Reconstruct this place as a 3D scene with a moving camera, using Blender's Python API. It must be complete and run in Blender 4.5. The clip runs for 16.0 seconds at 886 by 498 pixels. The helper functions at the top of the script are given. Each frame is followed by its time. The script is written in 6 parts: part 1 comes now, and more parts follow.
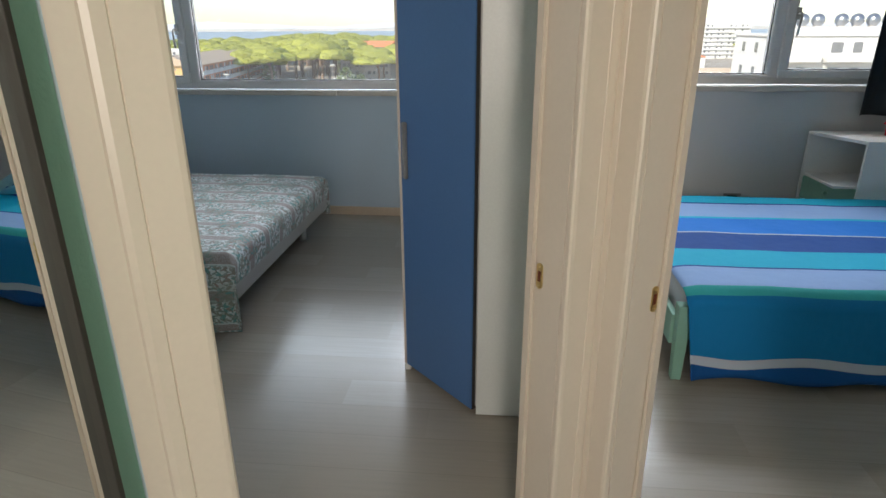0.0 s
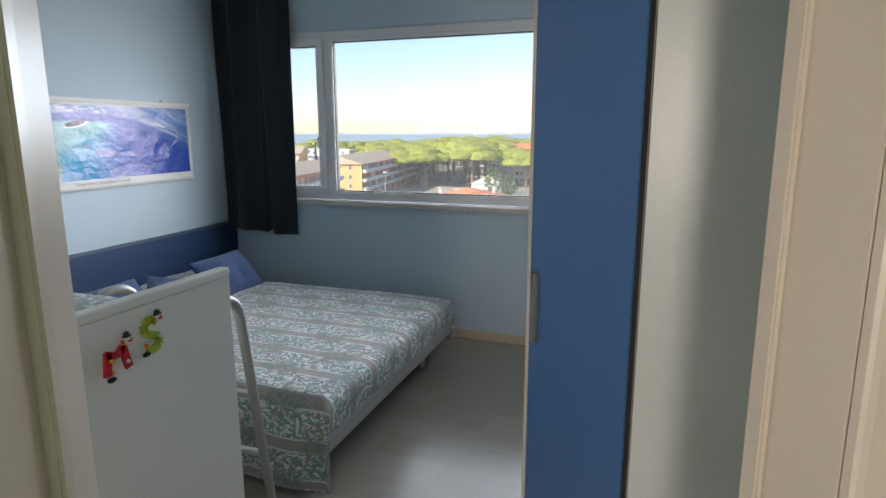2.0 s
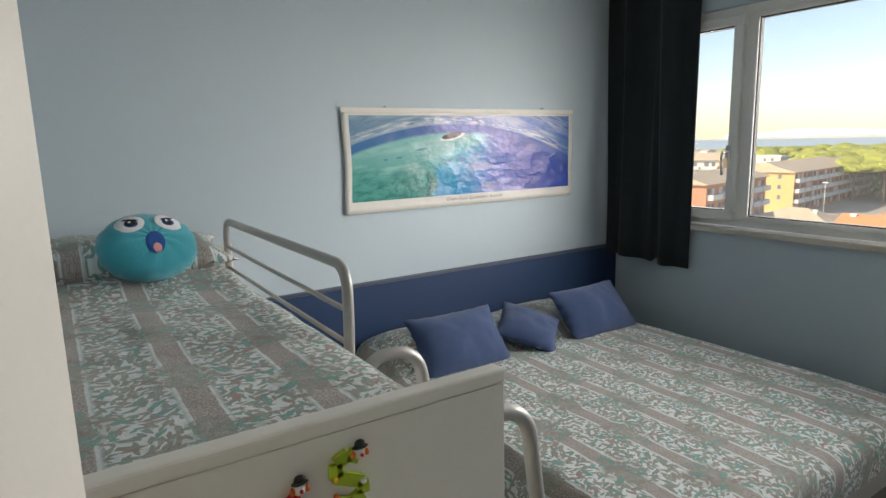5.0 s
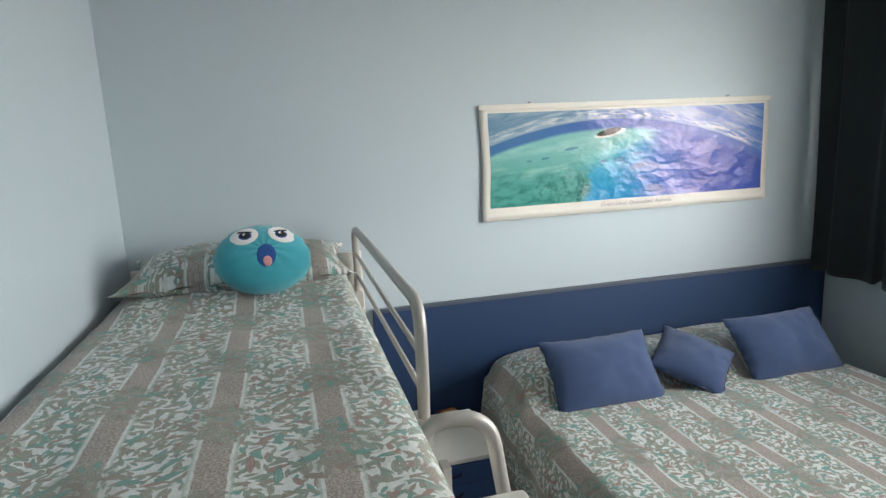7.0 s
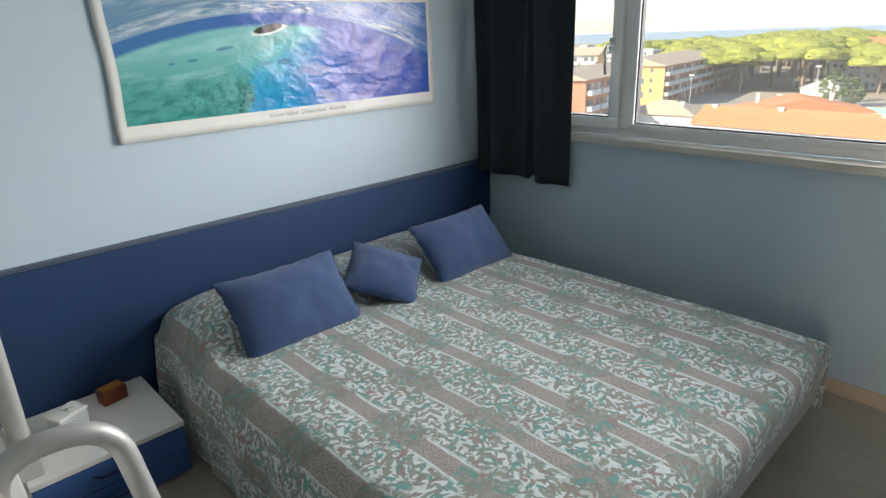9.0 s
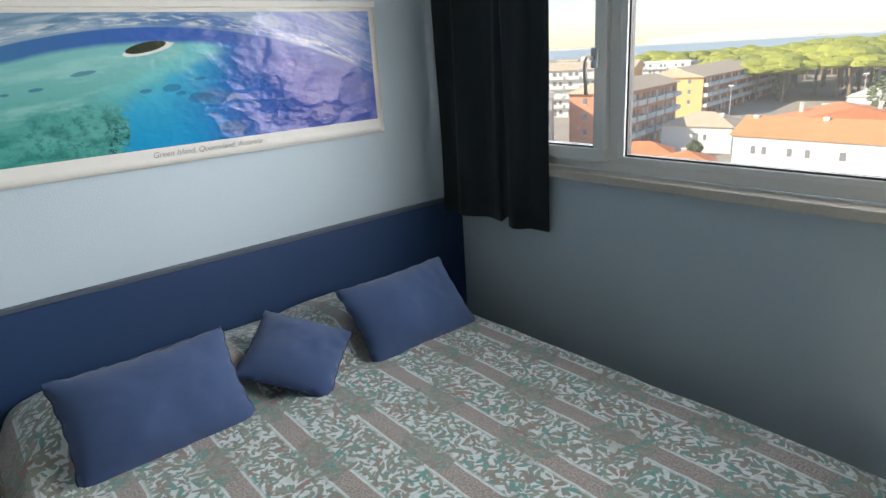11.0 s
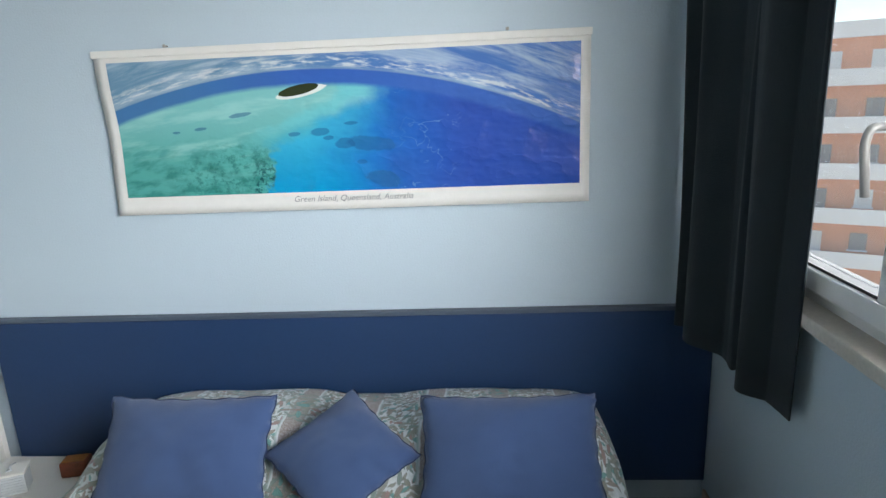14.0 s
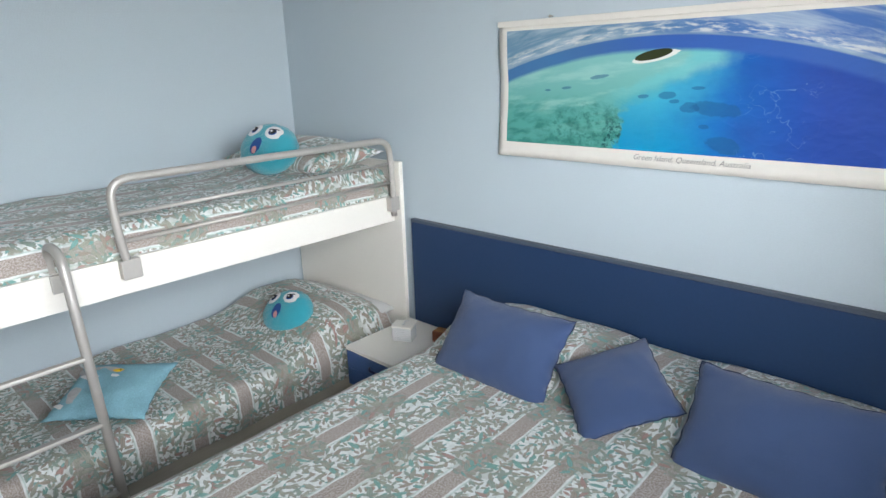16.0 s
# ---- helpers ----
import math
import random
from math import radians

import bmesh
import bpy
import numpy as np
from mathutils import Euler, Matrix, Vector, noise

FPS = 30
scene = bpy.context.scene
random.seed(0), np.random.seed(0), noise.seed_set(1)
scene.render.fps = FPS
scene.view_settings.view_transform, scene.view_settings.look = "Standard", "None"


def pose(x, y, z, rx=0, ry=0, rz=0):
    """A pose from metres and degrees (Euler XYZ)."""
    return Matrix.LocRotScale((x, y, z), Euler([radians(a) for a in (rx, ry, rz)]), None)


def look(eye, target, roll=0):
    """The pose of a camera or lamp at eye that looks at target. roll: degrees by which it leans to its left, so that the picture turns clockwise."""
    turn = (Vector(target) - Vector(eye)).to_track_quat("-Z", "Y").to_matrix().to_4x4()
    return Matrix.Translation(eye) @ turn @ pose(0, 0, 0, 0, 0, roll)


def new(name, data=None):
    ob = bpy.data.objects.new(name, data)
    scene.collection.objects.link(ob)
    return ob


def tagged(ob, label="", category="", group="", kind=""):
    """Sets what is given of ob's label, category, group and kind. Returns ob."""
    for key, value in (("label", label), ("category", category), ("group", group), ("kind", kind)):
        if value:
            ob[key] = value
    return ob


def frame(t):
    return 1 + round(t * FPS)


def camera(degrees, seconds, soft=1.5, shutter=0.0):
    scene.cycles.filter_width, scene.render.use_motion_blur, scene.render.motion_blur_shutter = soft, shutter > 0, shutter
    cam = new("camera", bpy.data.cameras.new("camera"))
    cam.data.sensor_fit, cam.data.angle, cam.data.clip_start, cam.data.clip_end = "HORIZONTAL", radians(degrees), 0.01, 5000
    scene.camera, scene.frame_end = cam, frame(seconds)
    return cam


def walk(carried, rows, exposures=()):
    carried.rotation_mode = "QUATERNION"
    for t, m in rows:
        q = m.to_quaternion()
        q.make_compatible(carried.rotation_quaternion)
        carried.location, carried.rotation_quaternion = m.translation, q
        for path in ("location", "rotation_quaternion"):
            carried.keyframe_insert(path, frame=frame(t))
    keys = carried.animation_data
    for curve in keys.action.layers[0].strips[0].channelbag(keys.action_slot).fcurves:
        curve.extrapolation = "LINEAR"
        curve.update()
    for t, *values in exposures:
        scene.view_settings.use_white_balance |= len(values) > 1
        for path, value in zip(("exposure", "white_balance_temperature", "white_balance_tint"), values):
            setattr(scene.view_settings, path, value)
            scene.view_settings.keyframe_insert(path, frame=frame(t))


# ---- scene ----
cam = camera(72.7, 16.0)
PATH = [
    (0, (3.405, -4.74, 1.476), (3.227, -2.873, 0.782), -0.3),
    (0.5, (3.435, -4.636, 1.498), (3.133, -2.759, 0.878), -0.2),
    (1, (3.42, -4.518, 1.494), (3.016, -2.634, 0.958), 0.2),
    (1.5, (3.39, -4.323, 1.529), (2.892, -2.44, 1.075), 0.3),
    (2, (3.348, -4.168, 1.548), (2.707, -2.314, 1.162), -0.1),
    (2.5, (3.309, -4.06, 1.545), (2.457, -2.286, 1.19), -0.4),
    (3, (3.299, -3.9, 1.557), (2.192, -2.272, 1.207), -0.3),
    (3.5, (3.309, -3.752, 1.563), (1.978, -2.303, 1.207), -0.3),
    (4, (3.244, -3.654, 1.543), (1.768, -2.353, 1.188), -0.5),
    (4.5, (3.108, -3.503, 1.546), (1.548, -2.3, 1.2), -1.0),
    (5, (2.982, -3.371, 1.554), (1.33, -2.3, 1.207), -1.4),
    (5.2, (2.942, -3.319, 1.547), (1.24, -2.325, 1.204), -1.5),
    (7.3, (2.819, -2.951, 1.625), (0.912, -2.494, 1.23), -3.2),
    (7.5, (2.816, -2.927, 1.621), (0.941, -2.409, 1.154), -3.3),
    (8, (2.807, -2.857, 1.551), (1.031, -2.136, 0.977), -3.4),
    (8.5, (2.677, -2.814, 1.532), (1.088, -1.785, 0.887), -2.6),
    (9, (2.565, -2.762, 1.535), (1.19, -1.471, 0.869), -2.2),
    (9.2, (2.54, -2.739, 1.534), (1.246, -1.363, 0.875), -2.1),
    (11.3, (2.299, -1.881, 1.507), (0.753, -0.758, 0.916), -4.0),
    (11.5, (2.256, -1.792, 1.513), (0.648, -0.753, 0.934), -4.3),
    (12, (2.21, -1.592, 1.498), (0.455, -0.822, 0.926), -5.0),
    (12.5, (2.254, -1.302, 1.539), (0.399, -0.806, 0.977), -4.5),
    (13, (2.288, -1.061, 1.554), (0.383, -0.758, 1.023), -3.1),
    (13.5, (2.189, -0.903, 1.524), (0.256, -0.785, 1.024), -2.7),
    (14, (2.079, -0.763, 1.552), (0.145, -0.89, 1.062), -2.5),
    (14.5, (2.072, -0.634, 1.549), (0.199, -1.136, 1.058), -2.0),
    (15, (2.094, -0.474, 1.576), (0.365, -1.338, 1.061), -1.4),
    (15.5, (2.133, -0.401, 1.582), (0.574, -1.527, 1.033), -1.5),
    (16, (2.205, -0.39, 1.579), (0.803, -1.691, 0.996), -1.7),
]
EXPOSURES = [(0, 0.5, 6450, 12), (1.5, 0.42, 6400, 13), (2.3, 0.62, 6400, 13), (3.3, 0.66, 7300, 16), (5, 0.62, 7500, 14), (7.3, 1.0, 7300, 12), (8, 1.0, 7100, 12), (9, 0.82, 6950, 11), (11.5, 0.65, 6850, 12), (13, 0.8, 6700, 12), (14, 0.95, 6600, 11), (14.8, 1.04, 6600, 11), (16, 0.98, 6850, 13)]
walk(cam, [(t, look(eye, target, roll)) for t, eye, target, roll in PATH], EXPOSURES)

# ---- light ----
world = bpy.data.worlds.new("world")
scene.world = world
world.use_nodes = True
SUN_EL, SUN_AZ = radians(30), radians(215)
wn = world.node_tree
wbg = wn.nodes["Background"]
sky = wn.nodes.new("ShaderNodeTexSky")
sky.sky_type = "NISHITA"
sky.sun_disc = False
sky.sun_elevation, sky.sun_rotation = SUN_EL, SUN_AZ
sky.dust_density, sky.air_density, sky.ozone_density = 0.3, 1.0, 2.0
wn.links.new(sky.outputs[0], wbg.inputs[0])
wbg.inputs[1].default_value = 0.14

sun = new("sun", bpy.data.lights.new("sun", "SUN"))
sun.data.energy, sun.data.angle, sun.data.color = 4.6, radians(0.5), (1.0, 0.93, 0.8)
sun_way = Vector((math.sin(SUN_AZ) * math.cos(SUN_EL), math.cos(SUN_AZ) * math.cos(SUN_EL), math.sin(SUN_EL)))
sun.matrix_world = look(sun_way * 50, (0, 0, 0))


def area(name, eye, target, w, h, power, color=(1, 1, 1)):
    data = bpy.data.lights.new(name, "AREA")
    data.shape, data.size, data.size_y, data.energy, data.color = "RECTANGLE", w, h, power, color
    ob = new(name, data)
    ob.matrix_world = look(eye, target)
    return ob


# Four unseen area lamps, added outside the windows to stand in for sky light.
area("sky_fill", (2.6, 5.2, 3.1), (1.8, -3.0, 0.9), 11.0, 3.4, 760, (0.88, 0.945, 1.0))
area("sky_fill_side", (3.5, 1.7, 1.9), (0.3, -2.2, 1.4), 3.6, 2.6, 165, (0.97, 0.98, 1.0))
area("sky_fill_west", (-1.5, 1.8, 2.0), (3.0, -3.2, 1.5), 1.8, 2.6, 110, (0.95, 0.98, 1.0))
area("sky_fill_2", (5.3, 1.8, 3.85), (5.3, -1.9, 0.9), 3.0, 2.0, 150, (0.93, 0.97, 1.0))
area("hall_window_light", (3.62, -6.42, 1.6), (3.38, -3.6, 1.0), 0.3, 1.2, 27, (1.0, 0.88, 0.78))


# ---- materials ----
def material(name, color, rough=0.5, metal=0.0, vary=0.06, scale=3.0, fine=60.0, bump=0.05, spec=0.5, coat=0.0, sheen=0.0):
    """A surface with stains at a large scale and grain at a small one."""
    m = bpy.data.materials.new(name)
    m.use_nodes = True
    nt = m.node_tree
    b = nt.nodes["Principled BSDF"]
    b.inputs["Roughness"].default_value = rough
    b.inputs["Metallic"].default_value = metal
    b.inputs["Specular IOR Level"].default_value = spec
    b.inputs["Coat Weight"].default_value = coat
    b.inputs["Sheen Weight"].default_value = sheen
    tc = nt.nodes.new("ShaderNodeTexCoord")
    big, small = nt.nodes.new("ShaderNodeTexNoise"), nt.nodes.new("ShaderNodeTexNoise")
    big.inputs["Scale"].default_value, small.inputs["Scale"].default_value = scale, fine
    big.inputs["Detail"].default_value = small.inputs["Detail"].default_value = 3
    nt.links.new(tc.outputs["Object"], big.inputs["Vector"])
    nt.links.new(tc.outputs["Object"], small.inputs["Vector"])
    add = nt.nodes.new("ShaderNodeMath")
    add.operation = "ADD"
    nt.links.new(big.outputs["Fac"], add.inputs[0])
    nt.links.new(small.outputs["Fac"], add.inputs[1])
    rng = nt.nodes.new("ShaderNodeMapRange")
    rng.inputs["From Min"].default_value, rng.inputs["From Max"].default_value = 0.6, 1.4
    rng.inputs["To Min"].default_value, rng.inputs["To Max"].default_value = 1 - vary, 1 + vary
    nt.links.new(add.outputs[0], rng.inputs["Value"])
    mul = nt.nodes.new("ShaderNodeVectorMath")
    mul.operation = "SCALE"
    mul.inputs[0].default_value = color
    nt.links.new(rng.outputs[0], mul.inputs["Scale"])
    nt.links.new(mul.outputs[0], b.inputs["Base Color"])
    if bump:
        bp = nt.nodes.new("ShaderNodeBump")
        bp.inputs["Strength"].default_value, bp.inputs["Distance"].default_value = bump, 0.01
        nt.links.new(small.outputs["Fac"], bp.inputs["Height"])
        nt.links.new(bp.outputs[0], b.inputs["Normal"])
    return m


class Net:
    """Short hands for node arithmetic."""

    def __init__(self, name):
        self.m = bpy.data.materials.new(name)
        self.m.use_nodes = True
        self.nt = self.m.node_tree
        self.b = self.nt.nodes["Principled BSDF"]

    def put(self, socket, v):
        if isinstance(v, bpy.types.NodeSocket):
            self.nt.links.new(v, socket)
        else:
            socket.default_value = v

    def math(self, op, a, b=0.0, c=0.0):
        n = self.nt.nodes.new("ShaderNodeMath")
        n.operation = op
        for s, v in zip(n.inputs, (a, b, c)):
            self.put(s, v)
        return n.outputs[0]

    def coords(self):
        tc = self.nt.nodes.new("ShaderNodeTexCoord")
        sep = self.nt.nodes.new("ShaderNodeSeparateXYZ")
        self.nt.links.new(tc.outputs["Object"], sep.inputs[0])
        return tc.outputs["Object"], sep.outputs[0], sep.outputs[1], sep.outputs[2]

    def noise(self, vec, scale, detail=3.0, rough=0.5, distort=0.0):
        n = self.nt.nodes.new("ShaderNodeTexNoise")
        self.put(n.inputs["Vector"], vec)
        n.inputs["Scale"].default_value, n.inputs["Detail"].default_value = scale, detail
        n.inputs["Roughness"].default_value, n.inputs["Distortion"].default_value = rough, distort
        return n.outputs["Fac"], n.outputs["Color"]

    def voronoi(self, vec, scale, feature="F1", random=1.0):
        n = self.nt.nodes.new("ShaderNodeTexVoronoi")
        n.feature = feature
        self.put(n.inputs["Vector"], vec)
        n.inputs["Scale"].default_value, n.inputs["Randomness"].default_value = scale, random
        return n.outputs[0], (n.outputs[1] if feature == "F1" else None)

    def combine(self, x, y, z):
        n = self.nt.nodes.new("ShaderNodeCombineXYZ")
        for s, v in zip(n.inputs, (x, y, z)):
            self.put(s, v)
        return n.outputs[0]

    def vec(self, op, a, b=(0, 0, 0), scale=1.0):
        n = self.nt.nodes.new("ShaderNodeVectorMath")
        n.operation = op
        self.put(n.inputs[0], a)
        if op == "SCALE":
            self.put(n.inputs["Scale"], scale)
        else:
            self.put(n.inputs[1], b)
        return n.outputs[0]

    def mix(self, f, a, b):
        n = self.nt.nodes.new("ShaderNodeMix")
        n.data_type = "RGBA"
        self.put(n.inputs[0], f)
        for s, v in ((n.inputs[6], a), (n.inputs[7], b)):
            self.put(s, v if isinstance(v, bpy.types.NodeSocket) else (*v, 1))
        return n.outputs[2]

    def ramp(self, f, lo, hi, a=0.0, b=1.0):
        n = self.nt.nodes.new("ShaderNodeMapRange")
        n.interpolation_type = "SMOOTHSTEP"
        for s, v in zip(n.inputs, (f, lo, hi, a, b)):
            self.put(s, v)
        return n.outputs[0]

    def stops(self, f, *rows, sharp=False):
        n = self.nt.nodes.new("ShaderNodeValToRGB")
        n.color_ramp.interpolation = "CONSTANT" if sharp else "LINEAR"
        self.put(n.inputs[0], f)
        e = n.color_ramp.elements
        while len(e) < len(rows):
            e.new(0.5)
        for k, (p, c) in zip(e, rows):
            k.position, k.color = p, (*c, 1)
        return n.outputs[0]

    def bump(self, h, strength, distance=0.01):
        n = self.nt.nodes.new("ShaderNodeBump")
        n.inputs["Strength"].default_value, n.inputs["Distance"].default_value = strength, distance
        self.put(n.inputs["Height"], h)
        self.nt.links.new(n.outputs[0], self.b.inputs["Normal"])

    def done(self, color, rough=0.5):
        self.put(self.b.inputs["Base Color"], color)
        self.put(self.b.inputs["Roughness"], rough)
        return self.m


def quilt(name):
    """Printed cotton: leaves and blossoms in sage, taupe and teal on white, with mottled rosy bands between pale piped strips."""
    n = Net(name)
    p, x, y, z = n.coords()
    cloth = n.nt.nodes.new("ShaderNodeUVMap")
    cloth.uv_map = "cloth"
    laid_out = n.nt.nodes.new("ShaderNodeSeparateXYZ")
    n.put(laid_out.inputs[0], cloth.outputs[0])
    run, across = laid_out.outputs[0], laid_out.outputs[1]
    base = n.combine(run, across, 0.0)
    warp = n.noise(base, 7, 2)[1]
    flat = n.vec("ADD", base, n.vec("SCALE", n.vec("SUBTRACT", warp, (0.5, 0.5, 0.5)), scale=0.035))

    def cells(scale, shift):
        """The way from the nearest random point, in metres, and three random numbers of that point."""
        v = n.nt.nodes.new("ShaderNodeTexVoronoi")
        v.voronoi_dimensions = "2D"
        q = n.vec("ADD", flat, (shift, shift * 1.7, 0))
        n.put(v.inputs["Vector"], q)
        v.inputs["Scale"].default_value = scale
        rel = n.nt.nodes.new("ShaderNodeSeparateXYZ")
        n.put(rel.inputs[0], n.vec("SUBTRACT", q, v.outputs["Position"]))
        col = n.nt.nodes.new("ShaderNodeSeparateXYZ")
        n.put(col.inputs[0], v.outputs["Color"])
        return rel.outputs[0], rel.outputs[1], v.outputs["Distance"], col.outputs

    def leaf(scale, length, width, shift):
        """Pointed leaves: a mask, a rim with a midrib, and a random number for each."""
        rx, ry, d, col = cells(scale, shift)
        a = n.math("MULTIPLY", col[0], 6.283)
        ca, sa = n.math("COSINE", a), n.math("SINE", a)
        u = n.math("ADD", n.math("MULTIPLY", rx, ca), n.math("MULTIPLY", ry, sa))
        v = n.math("ABSOLUTE", n.math("SUBTRACT", n.math("MULTIPLY", ry, ca), n.math("MULTIPLY", rx, sa)))
        t = n.math("DIVIDE", u, length / scale)
        w = n.math("MULTIPLY", n.math("SUBTRACT", 1.0, n.math("MULTIPLY", t, t)), n.math("ADD", 1.0, n.math("MULTIPLY", t, -0.35)))
        room = n.math("SUBTRACT", w, n.math("DIVIDE", v, width / scale))
        rim = n.math("MAXIMUM", n.ramp(room, 0.26, 0.08), n.math("MULTIPLY", n.ramp(v, 0.14 * width / scale, 0.05 * width / scale), 0.7))
        return n.ramp(room, 0.0, 0.07), rim, col[1]

    def blossom(scale, petals, size, shift):
        """Blossoms and lobed leaves that sprout round random points."""
        rx, ry, d, col = cells(scale, shift)
        ang = n.math("ADD", n.math("MULTIPLY", n.math("ARCTAN2", ry, rx), petals / 2), n.math("MULTIPLY", col[0], 6.28))
        lobe = n.math("POWER", n.math("ABSOLUTE", n.math("COSINE", ang)), 0.6)
        reach = n.math("MULTIPLY", n.math("ADD", 0.30, n.math("MULTIPLY", lobe, 0.70)), size)
        room = n.math("SUBTRACT", 1.0, n.math("DIVIDE", d, reach))
        rim = n.math("MAXIMUM", n.ramp(room, 0.2, 0.06), n.math("MULTIPLY", n.ramp(lobe, 0.98, 0.999), 0.6))
        return n.ramp(room, 0.0, 0.05), rim, col[1]

    ground = (0.71, 0.735, 0.73)
    period = 0.225
    place = n.math("DIVIDE", n.math("ADD", across, 20.1), period)
    number = n.math("FLOOR", place)
    wob = n.math("MULTIPLY", n.math("SUBTRACT", n.noise(base, 30, 1)[0], 0.5), 0.006)
    dist = n.math("ADD", n.math("MULTIPLY", n.math("ABSOLUTE", n.math("SUBTRACT", n.math("FRACT", place), 0.5)), period), wob)
    band = n.ramp(dist, 0.031, 0.029)
    strip = n.ramp(dist, 0.049, 0.047)
    ground = n.mix(n.ramp(n.noise(base, 45, 3, 0.6)[0], 0.42, 0.62), ground, (0.60, 0.64, 0.62))
    piping = n.math("MULTIPLY", n.ramp(n.math("ABSOLUTE", n.math("SUBTRACT", dist, 0.039)), 0.0032, 0.0018), 0.55)
    along = n.math("FRACT", n.math("ADD", n.math("DIVIDE", run, 0.37), n.math("MULTIPLY", number, 0.5)))
    a1 = n.math("DIVIDE", n.math("MULTIPLY", n.math("SUBTRACT", along, 0.5), 0.37), 0.098)
    a2 = n.math("DIVIDE", dist, 0.082)
    round_ = n.math("ADD", n.math("ADD", n.math("MULTIPLY", a1, a1), n.math("MULTIPLY", a2, a2)), n.math("MULTIPLY", n.math("SUBTRACT", n.noise(base, 16, 3)[0], 0.5), 3.2))
    posy = n.ramp(round_, 1.05, 0.95)
    rose = n.mix(n.ramp(n.noise(base, 170, 2, 0.6)[0], 0.42, 0.58), (0.28, 0.225, 0.20), (0.44, 0.395, 0.36))
    col = n.mix(n.math("MULTIPLY", piping, strip), ground, (0.36, 0.50, 0.46))
    col = n.mix(band, col, rose)
    dense = n.mix(n.noise(base, 60, 2)[0], (0.235, 0.275, 0.245), (0.36, 0.35, 0.31))
    col = n.mix(n.math("MULTIPLY", posy, 0.4), col, dense)
    free = n.math("MAXIMUM", posy, n.ramp(dist, 0.036, 0.046))
    layers = [leaf(44, 0.62, 0.20, 0.0), blossom(36, 5, 0.0135, 3.1), leaf(34, 0.66, 0.21, 7.7), leaf(27, 0.70, 0.19, 11.9), blossom(13, 9, 0.036, 17.3), leaf(20, 0.62, 0.17, 23.1)]
    for (mask, rim, pick), low in zip(layers, (0.04, 0.2, 0.12, 0.2, 0.62, 0.45)):
        keep = n.math("MULTIPLY", n.math("GREATER_THAN", pick, low), free)
        tone = n.stops(n.math("FRACT", n.math("MULTIPLY", pick, 7.3)), (0.0, (0.235, 0.24, 0.195)), (0.27, (0.19, 0.245, 0.21)), (0.50, (0.245, 0.205, 0.17)), (0.66, (0.12, 0.275, 0.25)), (0.84, (0.26, 0.265, 0.22)), (0.95, (0.29, 0.18, 0.16)), sharp=True)
        shade = n.vec("SCALE", tone, scale=0.55)
        tone = n.mix(n.math("MULTIPLY", rim, 0.75), n.vec("SCALE", tone, scale=1.28), shade)
        col = n.mix(n.math("MULTIPLY", n.math("MULTIPLY", mask, keep), 0.95), col, tone)
    n.bump(n.math("ADD", n.noise(p, 7, 3)[0], n.math("MULTIPLY", n.noise(p, 220, 1)[0], 0.08)), 0.55, 0.02)
    n.b.inputs["Sheen Weight"].default_value = 0.2
    return n.done(col, 0.72)


def floor_material():
    """Pale greige laminate with long soft boards and a satin coat."""
    n = Net("pale_laminate")
    p, x, y, z = n.coords()
    row = n.math("FLOOR", n.math("DIVIDE", y, 0.19))
    shift = n.math("MULTIPLY", row, 0.37)
    col_i = n.math("FLOOR", n.math("DIVIDE", n.math("ADD", x, shift), 1.2))
    wn_ = n.nt.nodes.new("ShaderNodeTexWhiteNoise")
    n.put(wn_.inputs["Vector"], n.combine(row, col_i, 0.0))
    tone = wn_.outputs["Value"]
    grain = n.noise(n.combine(n.math("MULTIPLY", x, 1.5), n.math("ADD", n.math("MULTIPLY", y, 28.0), n.math("MULTIPLY", tone, 30.0)), 0.0), 2.2, 4)[0]
    a = n.mix(tone, (0.345, 0.30, 0.245), (0.40, 0.355, 0.295))
    c = n.mix(n.ramp(grain, 0.35, 0.7, 0, 0.35), a, (0.30, 0.265, 0.22))
    fy = n.math("ABSOLUTE", n.math("SUBTRACT", n.math("FRACT", n.math("DIVIDE", y, 0.19)), 0.5))
    joint = n.ramp(fy, 0.488, 0.497)
    c = n.mix(n.math("MULTIPLY", joint, 0.35), c, (0.2, 0.17, 0.14))
    n.b.inputs["Specular IOR Level"].default_value = 0.45
    return n.done(c, n.math("ADD", 0.20, n.math("MULTIPLY", grain, 0.10)))


